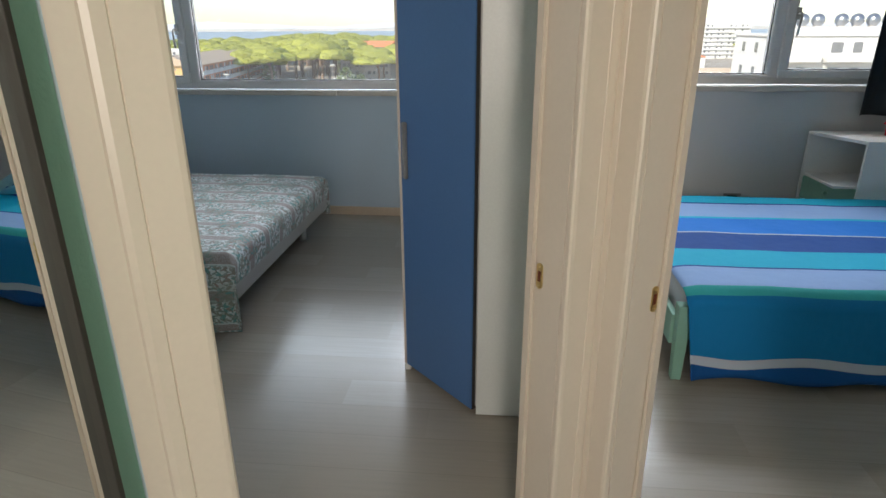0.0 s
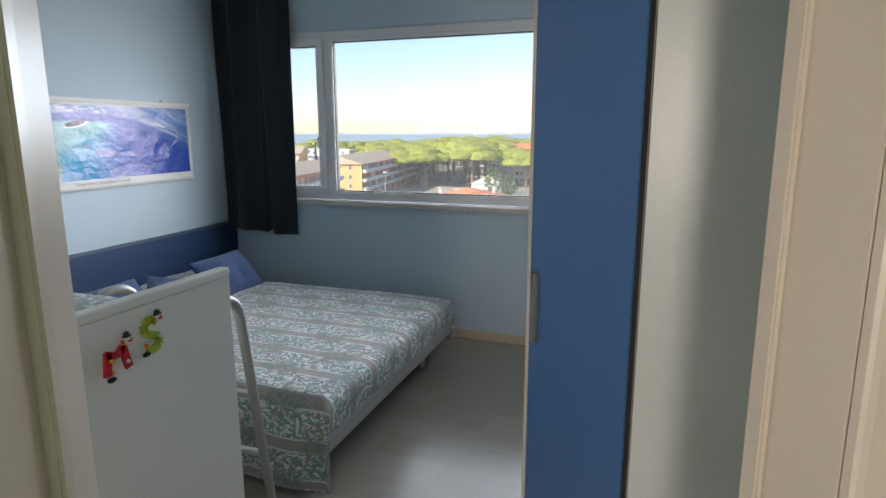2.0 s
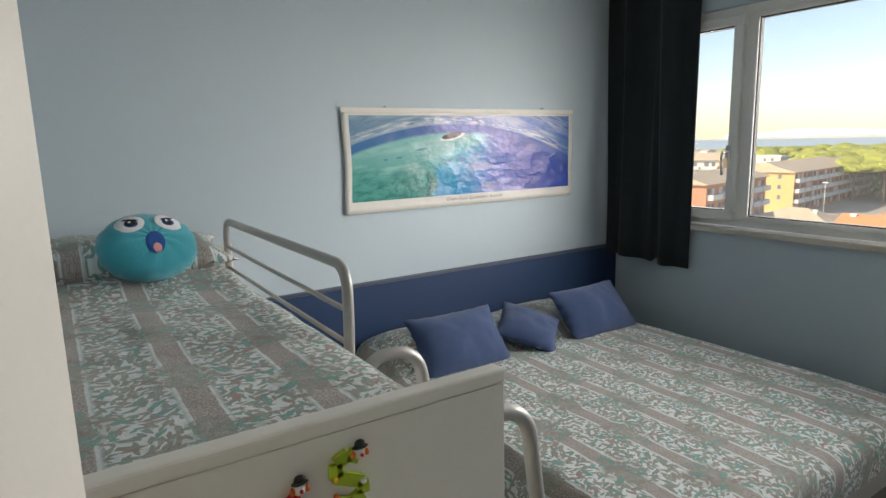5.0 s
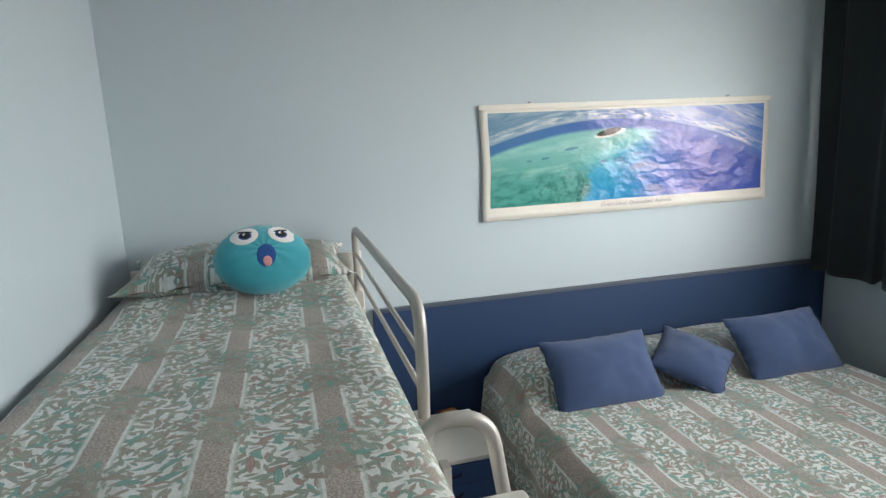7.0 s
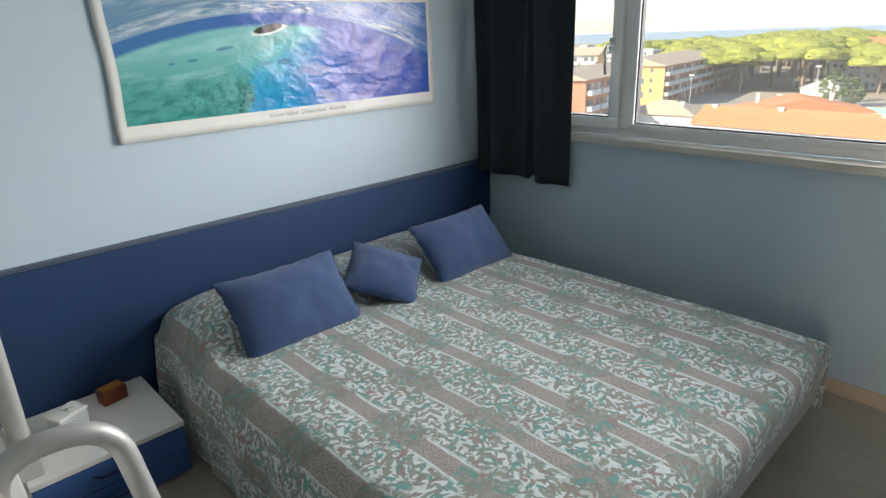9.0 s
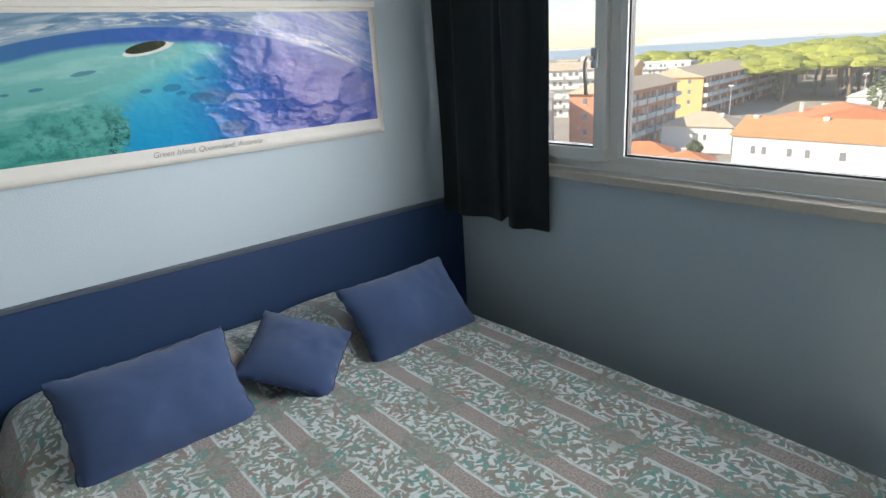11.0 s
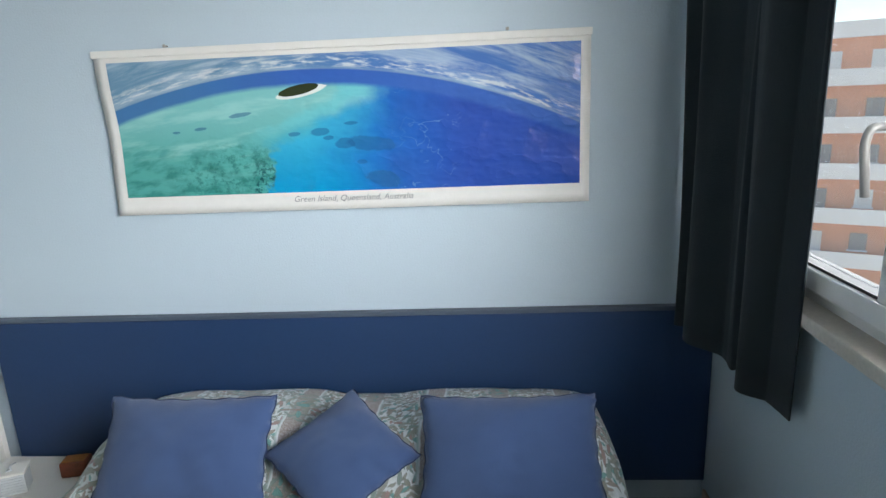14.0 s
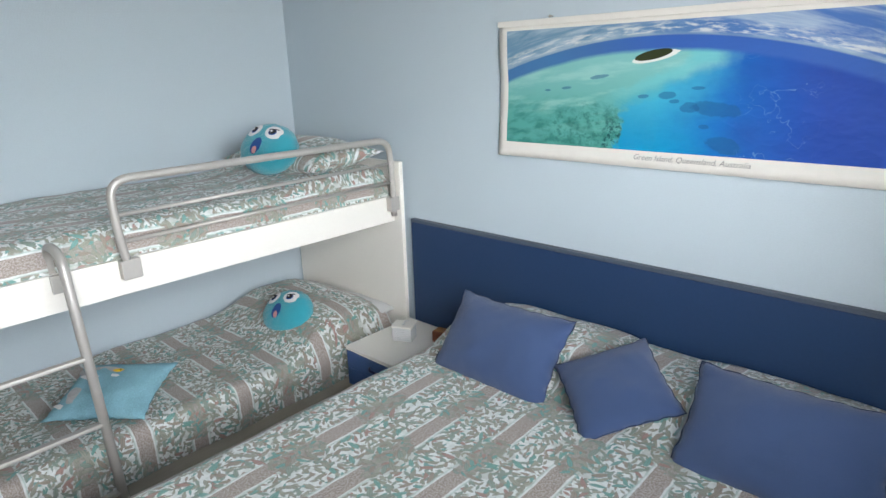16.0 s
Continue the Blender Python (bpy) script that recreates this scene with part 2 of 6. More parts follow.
def poster_material(y0, y1, z0, z1):
    """Printed aerial view of a reef: a bent horizon, cloud, shallows, deep water, an island; the sheet is crumpled and glossy."""
    n = Net("poster_print")
    p, x, y, z = n.coords()
    u = n.math("DIVIDE", n.math("SUBTRACT", y, y0), y1 - y0)
    v = n.math("DIVIDE", n.math("SUBTRACT", z1, z), z1 - z0)
    plan = n.combine(n.math("MULTIPLY", u, 3.4), v, 0.0)
    uc = n.math("SUBTRACT", u, 0.42)
    hz = n.math("ADD", 0.105, n.math("MULTIPLY", n.math("MULTIPLY", uc, uc), 1.36))
    depth = n.math("SUBTRACT", v, hz)

    def wobble(scale, amount, seed=0.0, detail=4):
        q = n.vec("ADD", plan, (seed, seed * 0.7, seed))
        return n.math("MULTIPLY", n.math("SUBTRACT", n.noise(q, scale, detail, 0.6)[0], 0.5), amount)

    def spot(cu_, cv_, ru, rv, tilt=0.0, rough=0.0, seed=0.0):
        """Distance from a spot in its own radii."""
        a = n.math("DIVIDE", n.math("SUBTRACT", u, cu_), ru)
        b = n.math("DIVIDE", n.math("ADD", n.math("SUBTRACT", v, cv_), n.math("MULTIPLY", n.math("SUBTRACT", u, cu_), tilt)), rv)
        r = n.math("ADD", n.math("MULTIPLY", a, a), n.math("MULTIPLY", b, b))
        return n.math("ADD", r, wobble(16, rough, seed)) if rough else r

    # sky
    lift = n.math("MULTIPLY", depth, -1.0)
    veil = n.noise(n.combine(n.math("MULTIPLY", u, 2.2), n.math("MULTIPLY", depth, 4.4), 1.0), 2.4, 5, 0.6, 0.5)[0]
    blue = n.mix(n.ramp(u, 0.15, 0.75), (0.13, 0.26, 0.37), (0.065, 0.165, 0.43))
    skyc = n.mix(n.ramp(veil, 0.40, 0.66, 0, 0.8), blue, (0.42, 0.52, 0.60))
    puff = n.noise(n.combine(n.math("MULTIPLY", u, 16.0), n.math("MULTIPLY", depth, 26.0), 4.0), 1.0, 5, 0.65)[0]
    row = n.math("MULTIPLY", n.ramp(lift, 0.005, 0.03), n.ramp(lift, 0.15, 0.05))
    skyc = n.mix(n.math("MULTIPLY", n.ramp(puff, 0.46, 0.62), row), skyc, (0.60, 0.63, 0.62))
    skyc = n.mix(n.ramp(lift, 0.03, 0.0, 0, 0.55), skyc, (0.20, 0.30, 0.42))
    # shallows
    side = n.math("ADD", n.math("ADD", u, wobble(2.2, 0.12)), n.math("MULTIPLY", v, 0.16))
    shallow = n.mix(n.ramp(v, 0.22, 0.85), (0.20, 0.49, 0.47), (0.075, 0.34, 0.30))
    ray = n.noise(n.combine(n.math("DIVIDE", n.math("SUBTRACT", u, 0.19), n.math("ADD", n.math("MULTIPLY", n.math("ABSOLUTE", n.math("SUBTRACT", v, 0.5)), 0.9), 0.10)), n.math("MULTIPLY", v, 1.4), 0.0), 7.0, 4, 0.6)[0]
    shallow = n.mix(n.math("MULTIPLY", n.ramp(ray, 0.42, 0.66), n.ramp(v, 0.5, 0.85)), shallow, (0.03, 0.22, 0.19))
    pale = n.noise(n.combine(n.math("MULTIPLY", n.math("ADD", u, n.math("MULTIPLY", v, 0.5)), 5.0), n.math("MULTIPLY", v, 6.0), 8.0), 1.2, 4, 0.6)[0]
    shallow = n.mix(n.math("MULTIPLY", n.ramp(pale, 0.48, 0.7, 0, 0.55), n.ramp(v, 0.95, 0.6)), shallow, (0.33, 0.62, 0.56))
    dark_reef = n.math("MULTIPLY", n.ramp(spot(0.235, 0.83, 0.13, 0.20, 0.6, 0.9, 2.0), 1.5, 0.2), n.ramp(n.noise(plan, 17, 5, 0.75)[0], 0.46, 0.62))
    shallow = n.mix(n.math("MULTIPLY", dark_reef, 0.65), shallow, (0.015, 0.14, 0.12))
    # lagoon and deep water
    cyan = n.mix(n.ramp(v, 0.35, 1.0), (0.05, 0.42, 0.56), (0.0, 0.27, 0.50))
    deepc = n.mix(n.ramp(u, 0.48, 0.78), (0.008, 0.15, 0.47), (0.022, 0.075, 0.36))
    deepc = n.mix(n.ramp(n.noise(plan, 2.0, 3)[0], 0.4, 0.75, 0, 0.4), deepc, (0.02, 0.05, 0.24))
    lag = n.mix(n.ramp(n.math("ADD", n.math("ADD", u, wobble(3.0, 0.14, 5.0)), n.math("MULTIPLY", v, 0.03)), 0.43, 0.64), cyan, deepc)
    edge_u = n.math("ADD", n.math("ADD", 0.335, wobble(6.0, 0.10, 9.0)), n.math("MULTIPLY", n.ramp(v, 0.66, 0.24), 0.215))
    out = n.math("SUBTRACT", u, edge_u)
    crisp = n.ramp(v, 0.58, 0.70)
    body = n.mix(n.ramp(n.math("DIVIDE", out, n.math("ADD", 0.09, n.math("MULTIPLY", crisp, -0.078))), -0.5, 0.8), shallow, lag)
    arm = n.math("MULTIPLY", n.ramp(n.math("ABSOLUTE", n.math("ADD", out, 0.03)), 0.055, 0.005), n.ramp(v, 0.75, 0.4))
    body = n.mix(n.math("MULTIPLY", arm, 0.6), body, (0.13, 0.52, 0.56))
    crumbs = n.ramp(n.noise(plan, 24, 4, 0.75)[0], 0.50, 0.55)
    shelf = n.math("MULTIPLY", n.ramp(n.math("ABSOLUTE", n.math("ADD", out, 0.02)), 0.03, 0.012), n.ramp(v, 0.62, 0.9))
    body = n.mix(n.math("MULTIPLY", n.math("MULTIPLY", crumbs, shelf), 0.9), body, (0.008, 0.075, 0.08))
    for cu_, cv_, ru, rv, tilt in ((0.445, 0.555, 0.022, 0.030, 0.2), (0.465, 0.60, 0.013, 0.016, 0), (0.515, 0.50, 0.016, 0.014, 0), (0.555, 0.655, 0.055, 0.055, -0.35), (0.50, 0.645, 0.022, 0.04, 0), (0.39, 0.565, 0.014, 0.016, 0.2), (0.535, 0.785, 0.012, 0.018, 0), (0.58, 0.915, 0.040, 0.06, -0.6), (0.275, 0.41, 0.026, 0.016, 0.4), (0.185, 0.50, 0.015, 0.012, 0.3), (0.13, 0.52, 0.009, 0.010, 0)):
        r = spot(cu_, cv_, ru, rv, tilt, 1.6, cu_ * 30)
        body = n.mix(n.ramp(r, 1.1, 0.7, 0, 0.6), body, (0.015, 0.10, 0.23))
    surf = n.math("MULTIPLY", n.ramp(n.math("ABSOLUTE", n.math("SUBTRACT", n.noise(plan, 4.0, 3, 0.6, 0.6)[0], 0.5)), 0.006, 0.0), n.ramp(n.math("ABSOLUTE", n.math("SUBTRACT", u, 0.68)), 0.10, 0.03))
    body = n.mix(n.math("MULTIPLY", surf, 0.4), body, (0.25, 0.45, 0.65))
    belt = n.mix(n.ramp(u, 0.1, 0.45), (0.05, 0.17, 0.36), (0.04, 0.12, 0.40))
    body = n.mix(n.ramp(n.math("ADD", depth, wobble(4.0, 0.02, 3.0)), 0.13, 0.085), body, belt)
    main = n.mix(n.ramp(depth, -0.006, 0.006), skyc, body)
    sand = n.math("MINIMUM", spot(0.412, 0.262, 0.052, 0.036, 0.62), spot(0.447, 0.236, 0.022, 0.013, 0.5))
    main = n.mix(n.ramp(sand, 1.15, 0.98), main, (0.72, 0.74, 0.68))
    main = n.mix(n.ramp(n.math("ADD", spot(0.408, 0.248, 0.044, 0.036, 0.60), wobble(30, 0.25)), 1.05, 0.92), main, (0.03, 0.04, 0.016))
    # crumples
    soft = n.noise(n.vec("MULTIPLY", p, (1.0, 1.0, 1.7)), 5, 3)[1]
    moved = n.vec("ADD", n.vec("MULTIPLY", p, (1.0, 1.0, 1.7)), n.vec("SCALE", soft, scale=0.35))
    relief = 0.0
    for scale, gain in ((5.0, 1.0), (12.0, 0.45)):
        facet = n.nt.nodes.new("ShaderNodeTexVoronoi")
        facet.inputs["Scale"].default_value = scale
        n.put(facet.inputs["Vector"], moved)
        relief = n.math("ADD", relief, n.math("MULTIPLY", facet.outputs["Distance"], gain / scale * 5.0))
    worn = n.ramp(n.math("ADD", u, wobble(3, 0.2, 12.0)), 0.15, 0.5, 0.25, 1.0)
    n.bump(n.math("MULTIPLY", relief, worn), 0.40, 0.02)
    # Pink specular tint imitates the rosy glare reflected by the sheet.
    n.b.inputs["Specular Tint"].default_value = (1.0, 0.80, 0.92, 1)
    return n.done(main, 0.2)


def stripes_material():
    """Cotton spread with bands of blue and turquoise across the bed."""
    n = Net("striped_spread_cotton")
    p, x, y, z = n.coords()
    c = n.math("ADD", n.math("ADD", y, n.math("MULTIPLY", z, 0.9)), n.math("MULTIPLY", n.math("SUBTRACT", n.noise(p, 2.5, 2)[0], 0.5), 0.03))
    f = n.math("DIVIDE", n.math("ADD", c, 2.42), 2.1)
    T, P, B, N, W, G = (0.0, 0.44, 0.66), (0.28, 0.44, 0.74), (0.0, 0.19, 0.68), (0.0, 0.065, 0.30), (0.5, 0.55, 0.62), (0.03, 0.42, 0.42)
    col = n.stops(f, (0.0, (0.0, 0.08, 0.28)), (0.05, W), (0.068, (0.0, 0.20, 0.46)), (0.21, G), (0.245, P), (0.345, N), (0.353, T), (0.46, N), (0.575, W), (0.585, B), (0.71, T), (0.725, P), (0.855, N), (0.865, T), sharp=True)
    n.bump(n.math("ADD", n.noise(p, 5, 3)[0], n.math("MULTIPLY", n.noise(p, 200, 1)[0], 0.05)), 0.4, 0.03)
    return n.done(col, 0.9)


WALL_BLUE = material("blue_wall_paint", (0.47, 0.55, 0.60), 0.75, vary=0.03, scale=1.2, fine=160, bump=0.12)
WALL_WHITE = material("white_wall_paint", (0.62, 0.62, 0.60), 0.75, vary=0.03, scale=1.2, fine=160, bump=0.1)
WALL_MINT = material("mint_wall_paint", (0.24, 0.40, 0.33), 0.7, vary=0.03, fine=160, bump=0.1)
CEILING = material("ceiling_paint", (0.82, 0.82, 0.80), 0.85, vary=0.02, fine=140, bump=0.08)
CREAM = material("cream_lacquer", (0.60, 0.51, 0.42), 0.35, vary=0.03, scale=2, fine=90, bump=0.02)
LEAFWHITE = material("white_door_lacquer", (0.84, 0.80, 0.74), 0.4, vary=0.02, fine=80, bump=0.02)
BUNKWHITE = material("white_laminate_board", (0.82, 0.79, 0.73), 0.42, vary=0.02, fine=100, bump=0.02)
SIDEWHITE = material("pale_wardrobe_laminate", (0.66, 0.67, 0.62), 0.32, vary=0.05, scale=2, fine=120, bump=0.03)
WARDBLUE = material("blue_wardrobe_laminate", (0.075, 0.17, 0.36), 0.38, vary=0.05, scale=2, fine=120, bump=0.02)
NAVY = material("blue_headboard_laminate", (0.0135, 0.041, 0.108), 0.5, vary=0.06, scale=2, fine=90, bump=0.03)
NAVYEDGE = material("grey_edge_strip", (0.07, 0.09, 0.12), 0.5, vary=0.05)
NSBLUE = material("blue_drawer_laminate", (0.05, 0.12, 0.3), 0.4, vary=0.05)
DARKBLUE = material("dark_blue_plastic", (0.01, 0.02, 0.09), 0.35)
PVC = material("white_pvc", (0.76, 0.74, 0.71), 0.35, vary=0.03, fine=60, bump=0.01)
GASKET = material("dark_gasket", (0.03, 0.025, 0.02), 0.6)
STONE = material("pale_sill_stone", (0.55, 0.5, 0.43), 0.45, vary=0.12, scale=9, fine=90, bump=0.05)
BASE = material("pale_wood_skirting", (0.55, 0.43, 0.31), 0.5, vary=0.08, scale=6)
STEEL = material("satin_steel", (0.55, 0.53, 0.5), 0.34, 1.0, vary=0.05, bump=0.01)
TUBE = material("silver_painted_tube", (0.46, 0.44, 0.41), 0.42, 0.35, vary=0.04, bump=0.01)
PEWTER = material("pewter_handle", (0.42, 0.4, 0.36), 0.4, 0.8, vary=0.06)
BRASS = material("brass", (0.62, 0.47, 0.22), 0.3, 1.0, vary=0.1)
RUST = material("dark_strike_hole", (0.14, 0.035, 0.01), 0.8)
CURTAIN = material("navy_curtain_cloth", (0.008, 0.0145, 0.0185), 0.9, vary=0.15, scale=12, fine=300, bump=0.3, sheen=0.06)
CUSHION = material("blue_cushion_cotton", (0.036, 0.07, 0.165), 0.88, vary=0.06, scale=8, fine=400, bump=0.35, sheen=0.2)
CUSHIONEDGE = material("dark_blue_seam", (0.018, 0.034, 0.085), 0.9, vary=0.1, bump=0.2)
PLUSH = material("turquoise_plush", (0.02, 0.34, 0.42), 0.9, vary=0.08, scale=20, fine=300, bump=0.4, sheen=0.4)
WHITECLOTH = material("white_felt", (0.75, 0.75, 0.75), 0.9, bump=0.2)
BLACKCLOTH = material("black_felt", (0.012, 0.012, 0.015), 0.85, bump=0.1)
MOUTHBLUE = material("deep_blue_felt", (0.01, 0.07, 0.25), 0.85, bump=0.1)
PINK = material("pink_felt", (0.62, 0.3, 0.3), 0.85, bump=0.1)
SEWN = material("pale_blue_print_cloth", (0.22, 0.44, 0.52), 0.85, vary=0.25, scale=9, fine=200, bump=0.2)
GREYPRINT = material("grey_print_cloth", (0.42, 0.42, 0.42), 0.85, vary=0.2, scale=18)
PAPER = material("poster_paper", (0.72, 0.69, 0.64), 0.5, vary=0.03, scale=6, fine=40, bump=0.05)
INK = material("grey_ink", (0.28, 0.27, 0.26), 0.6)
RED = material("red_painted_wood", (0.62, 0.02, 0.03), 0.4)
LIME = material("lime_painted_wood", (0.42, 0.55, 0.04), 0.4)
ORANGE = material("orange_paint", (0.75, 0.15, 0.02), 0.4)
BLACKP = material("black_paint", (0.01, 0.01, 0.01), 0.35)
SKIN = material("peach_paint", (0.8, 0.6, 0.5), 0.4)
YELLOW = material("yellow_paint", (0.8, 0.5, 0.03), 0.4)
AMBER = material("amber_dial", (0.38, 0.15, 0.03), 0.3)
WOODDARK = material("red_brown_wood", (0.2, 0.05, 0.02), 0.35, vary=0.3, scale=14)
MINTWOOD = material("mint_painted_wood", (0.27, 0.5, 0.38), 0.5, vary=0.05)
DARK = material("dark_void", (0.02, 0.02, 0.02), 0.9)
MATTRESS = material("white_mattress_cloth", (0.62, 0.63, 0.63), 0.9, vary=0.05, fine=120, bump=0.2)
QUILT = quilt("floral_quilt_cotton")
FLOOR = floor_material()
STRIPES = stripes_material()


def glass_material(name, rough, tint):
    m = bpy.data.materials.new(name)
    m.use_nodes = True
    nt = m.node_tree
    nt.nodes.remove(nt.nodes["Principled BSDF"])
    clear, gloss, mixn, lay, power = (nt.nodes.new("ShaderNode" + k) for k in ("BsdfTransparent", "BsdfGlossy", "MixShader", "LayerWeight", "Math"))
    fr = nt.nodes.new("ShaderNodeMath")
    # Faint translucent layer added to imitate the washed-out haze of the view.
    haze_veil, haze_mix = nt.nodes.new("ShaderNodeBsdfTranslucent"), nt.nodes.new("ShaderNodeMixShader")
    haze_veil.inputs[0].default_value, haze_mix.inputs[0].default_value = (0.95, 0.93, 0.90, 1), 0.012
    nt.links.new(clear.outputs[0], haze_mix.inputs[1])
    nt.links.new(haze_veil.outputs[0], haze_mix.inputs[2])
    fr.operation, power.operation = "MULTIPLY_ADD", "POWER"
    power.inputs[1].default_value = 5
    nt.links.new(lay.outputs["Facing"], power.inputs[0])
    nt.links.new(power.outputs[0], fr.inputs[0])
    fr.inputs[1].default_value, fr.inputs[2].default_value = 0.75, 0.025
    clear.inputs[0].default_value = tint
    gloss.inputs["Roughness"].default_value = rough
    nt.links.new(fr.outputs[0], mixn.inputs[0])
    nt.links.new(haze_mix.outputs[0], mixn.inputs[1])
    nt.links.new(gloss.outputs[0], mixn.inputs[2])
    nt.links.new(mixn.outputs[0], nt.nodes["Material Output"].inputs[0])
    return m


GLASS = glass_material("window_glass", 0.0, (0.94, 0.96, 0.97, 1))
MIRROR = material("silvered_mirror", (0.85, 0.88, 0.87), 0.01, 1.0, vary=0.0, bump=0)


# ---- building helpers ----
def thing(name, at, label="", category="", group="", kind=""):
    ob = new(name)
    ob.location = at
    ob.empty_display_size = 0.1
    return tagged(ob, label, category, group, kind)


def part(name, bm, mat, parent=None, label="", smooth=False, kind="", category="", group=""):
    """Links a bmesh, whose corners are in the world's metres, as one mesh under a thing or a part."""
    me = bpy.data.meshes.new(name)
    bm.normal_update()
    bm.to_mesh(me)
    bm.free()
    me.materials.append(mat)
    if smooth:
        me.polygons.foreach_set("use_smooth", [True] * len(me.polygons))
    ob = new(name, me)
    if parent:
        ob.parent = parent
        if parent.type == "EMPTY":
            ob.matrix_parent_inverse = Matrix.Translation(-parent.location)
    return tagged(ob, label, category, group, kind)


def box(x0, x1, y0, y1, z0, z1, bevel=0.0, bm=None, turn=None, segments=2):
    """An upright box, added to bm; turn: a matrix laid over it."""
    bm = bm or bmesh.new()
    m = Matrix.Translation(((x0 + x1) / 2, (y0 + y1) / 2, (z0 + z1) / 2)) @ Matrix.Diagonal((x1 - x0, y1 - y0, z1 - z0, 1))
    made = bmesh.ops.create_cube(bm, size=1, matrix=m)["verts"]
    if bevel:
        edges = list({e for v in made for e in v.link_edges})
        made = bmesh.ops.bevel(bm, geom=edges, offset=bevel, segments=segments, affect="EDGES", profile=0.6)["verts"]
        made = list({v for f in made and [f for v in made for f in v.link_faces] for v in f.verts})
    if turn is not None:
        bmesh.ops.transform(bm, matrix=turn, verts=made)
    return bm


def prism(points, z0, z1, bevel=0.0, bm=None):
    """An upright prism over a polygon."""
    bm = bm or bmesh.new()
    lo = [bm.verts.new((x, y, z0)) for x, y in points]
    hi = [bm.verts.new((x, y, z1)) for x, y in points]
    k = len(points)
    faces = [bm.faces.new(lo[::-1]), bm.faces.new(hi)] + [bm.faces.new((lo[i], lo[(i + 1) % k], hi[(i + 1) % k], hi[i])) for i in range(k)]
    bmesh.ops.recalc_face_normals(bm, faces=faces)
    if bevel:
        bmesh.ops.bevel(bm, geom=list({e for f in faces for e in f.edges}), offset=bevel, segments=2, affect="EDGES")
    return bm


def tube(points, r, bm=None, sides=12, closed_ends=True, squash=1.0):
    """A round bar that follows points."""
    bm = bm or bmesh.new()
    pts = [Vector(p) for p in points]
    rings, side = [], None
    for i, p in enumerate(pts):
        way = (pts[min(i + 1, len(pts) - 1)] - pts[max(i - 1, 0)]).normalized()
        side = way.cross((0, 0, 1) if side is None and abs(way.z) < 0.9 else (1, 0, 0)) if side is None else (side - way * side.dot(way))
        side.normalize()
        up = way.cross(side)
        rr = r[i] if isinstance(r, (list, tuple)) else r
        rings.append([bm.verts.new(p + (side * math.cos(a) + up * math.sin(a) * squash) * rr) for a in (2 * math.pi * k / sides for k in range(sides))])
    for a, b in zip(rings, rings[1:]):
        for k in range(sides):
            bm.faces.new((a[k], a[(k + 1) % sides], b[(k + 1) % sides], b[k]))
    if closed_ends:
        bm.faces.new(rings[0][::-1])
        bm.faces.new(rings[-1])
    return bm


def arc(points, radius, steps=6):
    """Points with rounded corners."""
    pts, out = [Vector(p) for p in points], [Vector(points[0])]
    for a, b, c in zip(pts, pts[1:], pts[2:]):
        u, w = (a - b).normalized(), (c - b).normalized()
        for k in range(steps + 1):
            s = k / steps
            out.append((b + u * radius) * (1 - s) ** 2 + b * 2 * s * (1 - s) + (b + w * radius) * s * s)
    return out + [pts[-1]]


def sheet(nx, ny, fn, bm=None):
    """A grid of nx by ny whose corner (u, v) is fn(u, v)."""
    bm = bm or bmesh.new()
    vs = [[bm.verts.new(fn(i / nx, j / ny)) for j in range(ny + 1)] for i in range(nx + 1)]
    for i in range(nx):
        for j in range(ny):
            bm.faces.new((vs[i][j], vs[i + 1][j], vs[i + 1][j + 1], vs[i][j + 1]))
    return bm


def unroll(ob, fn):
    """Gives cloth its flat pattern: fn(number of the corner, its place) is where it lies on the unrolled cloth."""
    layer = ob.data.uv_layers.new(name="cloth")
    flat = [fn(v.index, v.co) for v in ob.data.vertices]
    for loop in ob.data.loops:
        layer.data[loop.index].uv = flat[loop.vertex_index]
    return ob


# ---- structure ----
CEIL = 2.62
T1, N1 = Vector((0.8, 0.6)), Vector((0.6, -0.8))
A = Vector((2.892, -3.838))
B = A + T1 * 0.735
AH, BH = A + N1 * 0.12, B + N1 * 0.12
AW = 0.105
C = BH + T1 * AW
DH = C + N1 * 0.095
D = DH + T1 * 0.13
EH = DH + N1 * 0.76
E2 = EH + T1 * 0.13

part("floor", prism([(-0.2, -6.8), (7.4, -6.8), (7.4, 0.3), (-0.2, 0.3)], -0.2, 0.0), FLOOR, kind="structure", label="pale greige laminate floor with a satin sheen", category="floor")
part("ceiling", prism([(-0.2, -6.8), (7.4, -6.8), (7.4, 0.3), (-0.2, 0.3)], CEIL, CEIL + 0.2), CEILING, kind="structure", label="plain white ceiling", category="ceiling")


def skewed(bm):
    """The window wall runs a little out of square."""
    for v in bm.verts:
        if v.co.y < 0.05:
            v.co.y += 0.06 - 0.023 * v.co.x
    return bm


part("wall_west", box(-0.2, 0, -3.68, 0.061, 0, CEIL), WALL_BLUE, kind="structure", label="light blue painted wall behind the beds", category="wall")
W1 = (0.30, 2.95, 1.005, 2.29)
bm = prism([(-0.2, 0), (W1[0], 0), (W1[0], 0.13), (-0.15, 0.3), (-0.2, 0.3)], 0, CEIL)
box(W1[1], 3.72, 0, 0.3, 0, CEIL, bm=bm)
box(W1[0], W1[1], 0, 0.3, 0, W1[2], bm=bm)
box(W1[0], W1[1], 0, 0.3, W1[3], CEIL, bm=bm)
part("wall_north", skewed(bm), WALL_BLUE, kind="structure", label="light blue painted wall under the window", category="wall")
W2 = (3.95, 6.55, 1.085, 2.30)
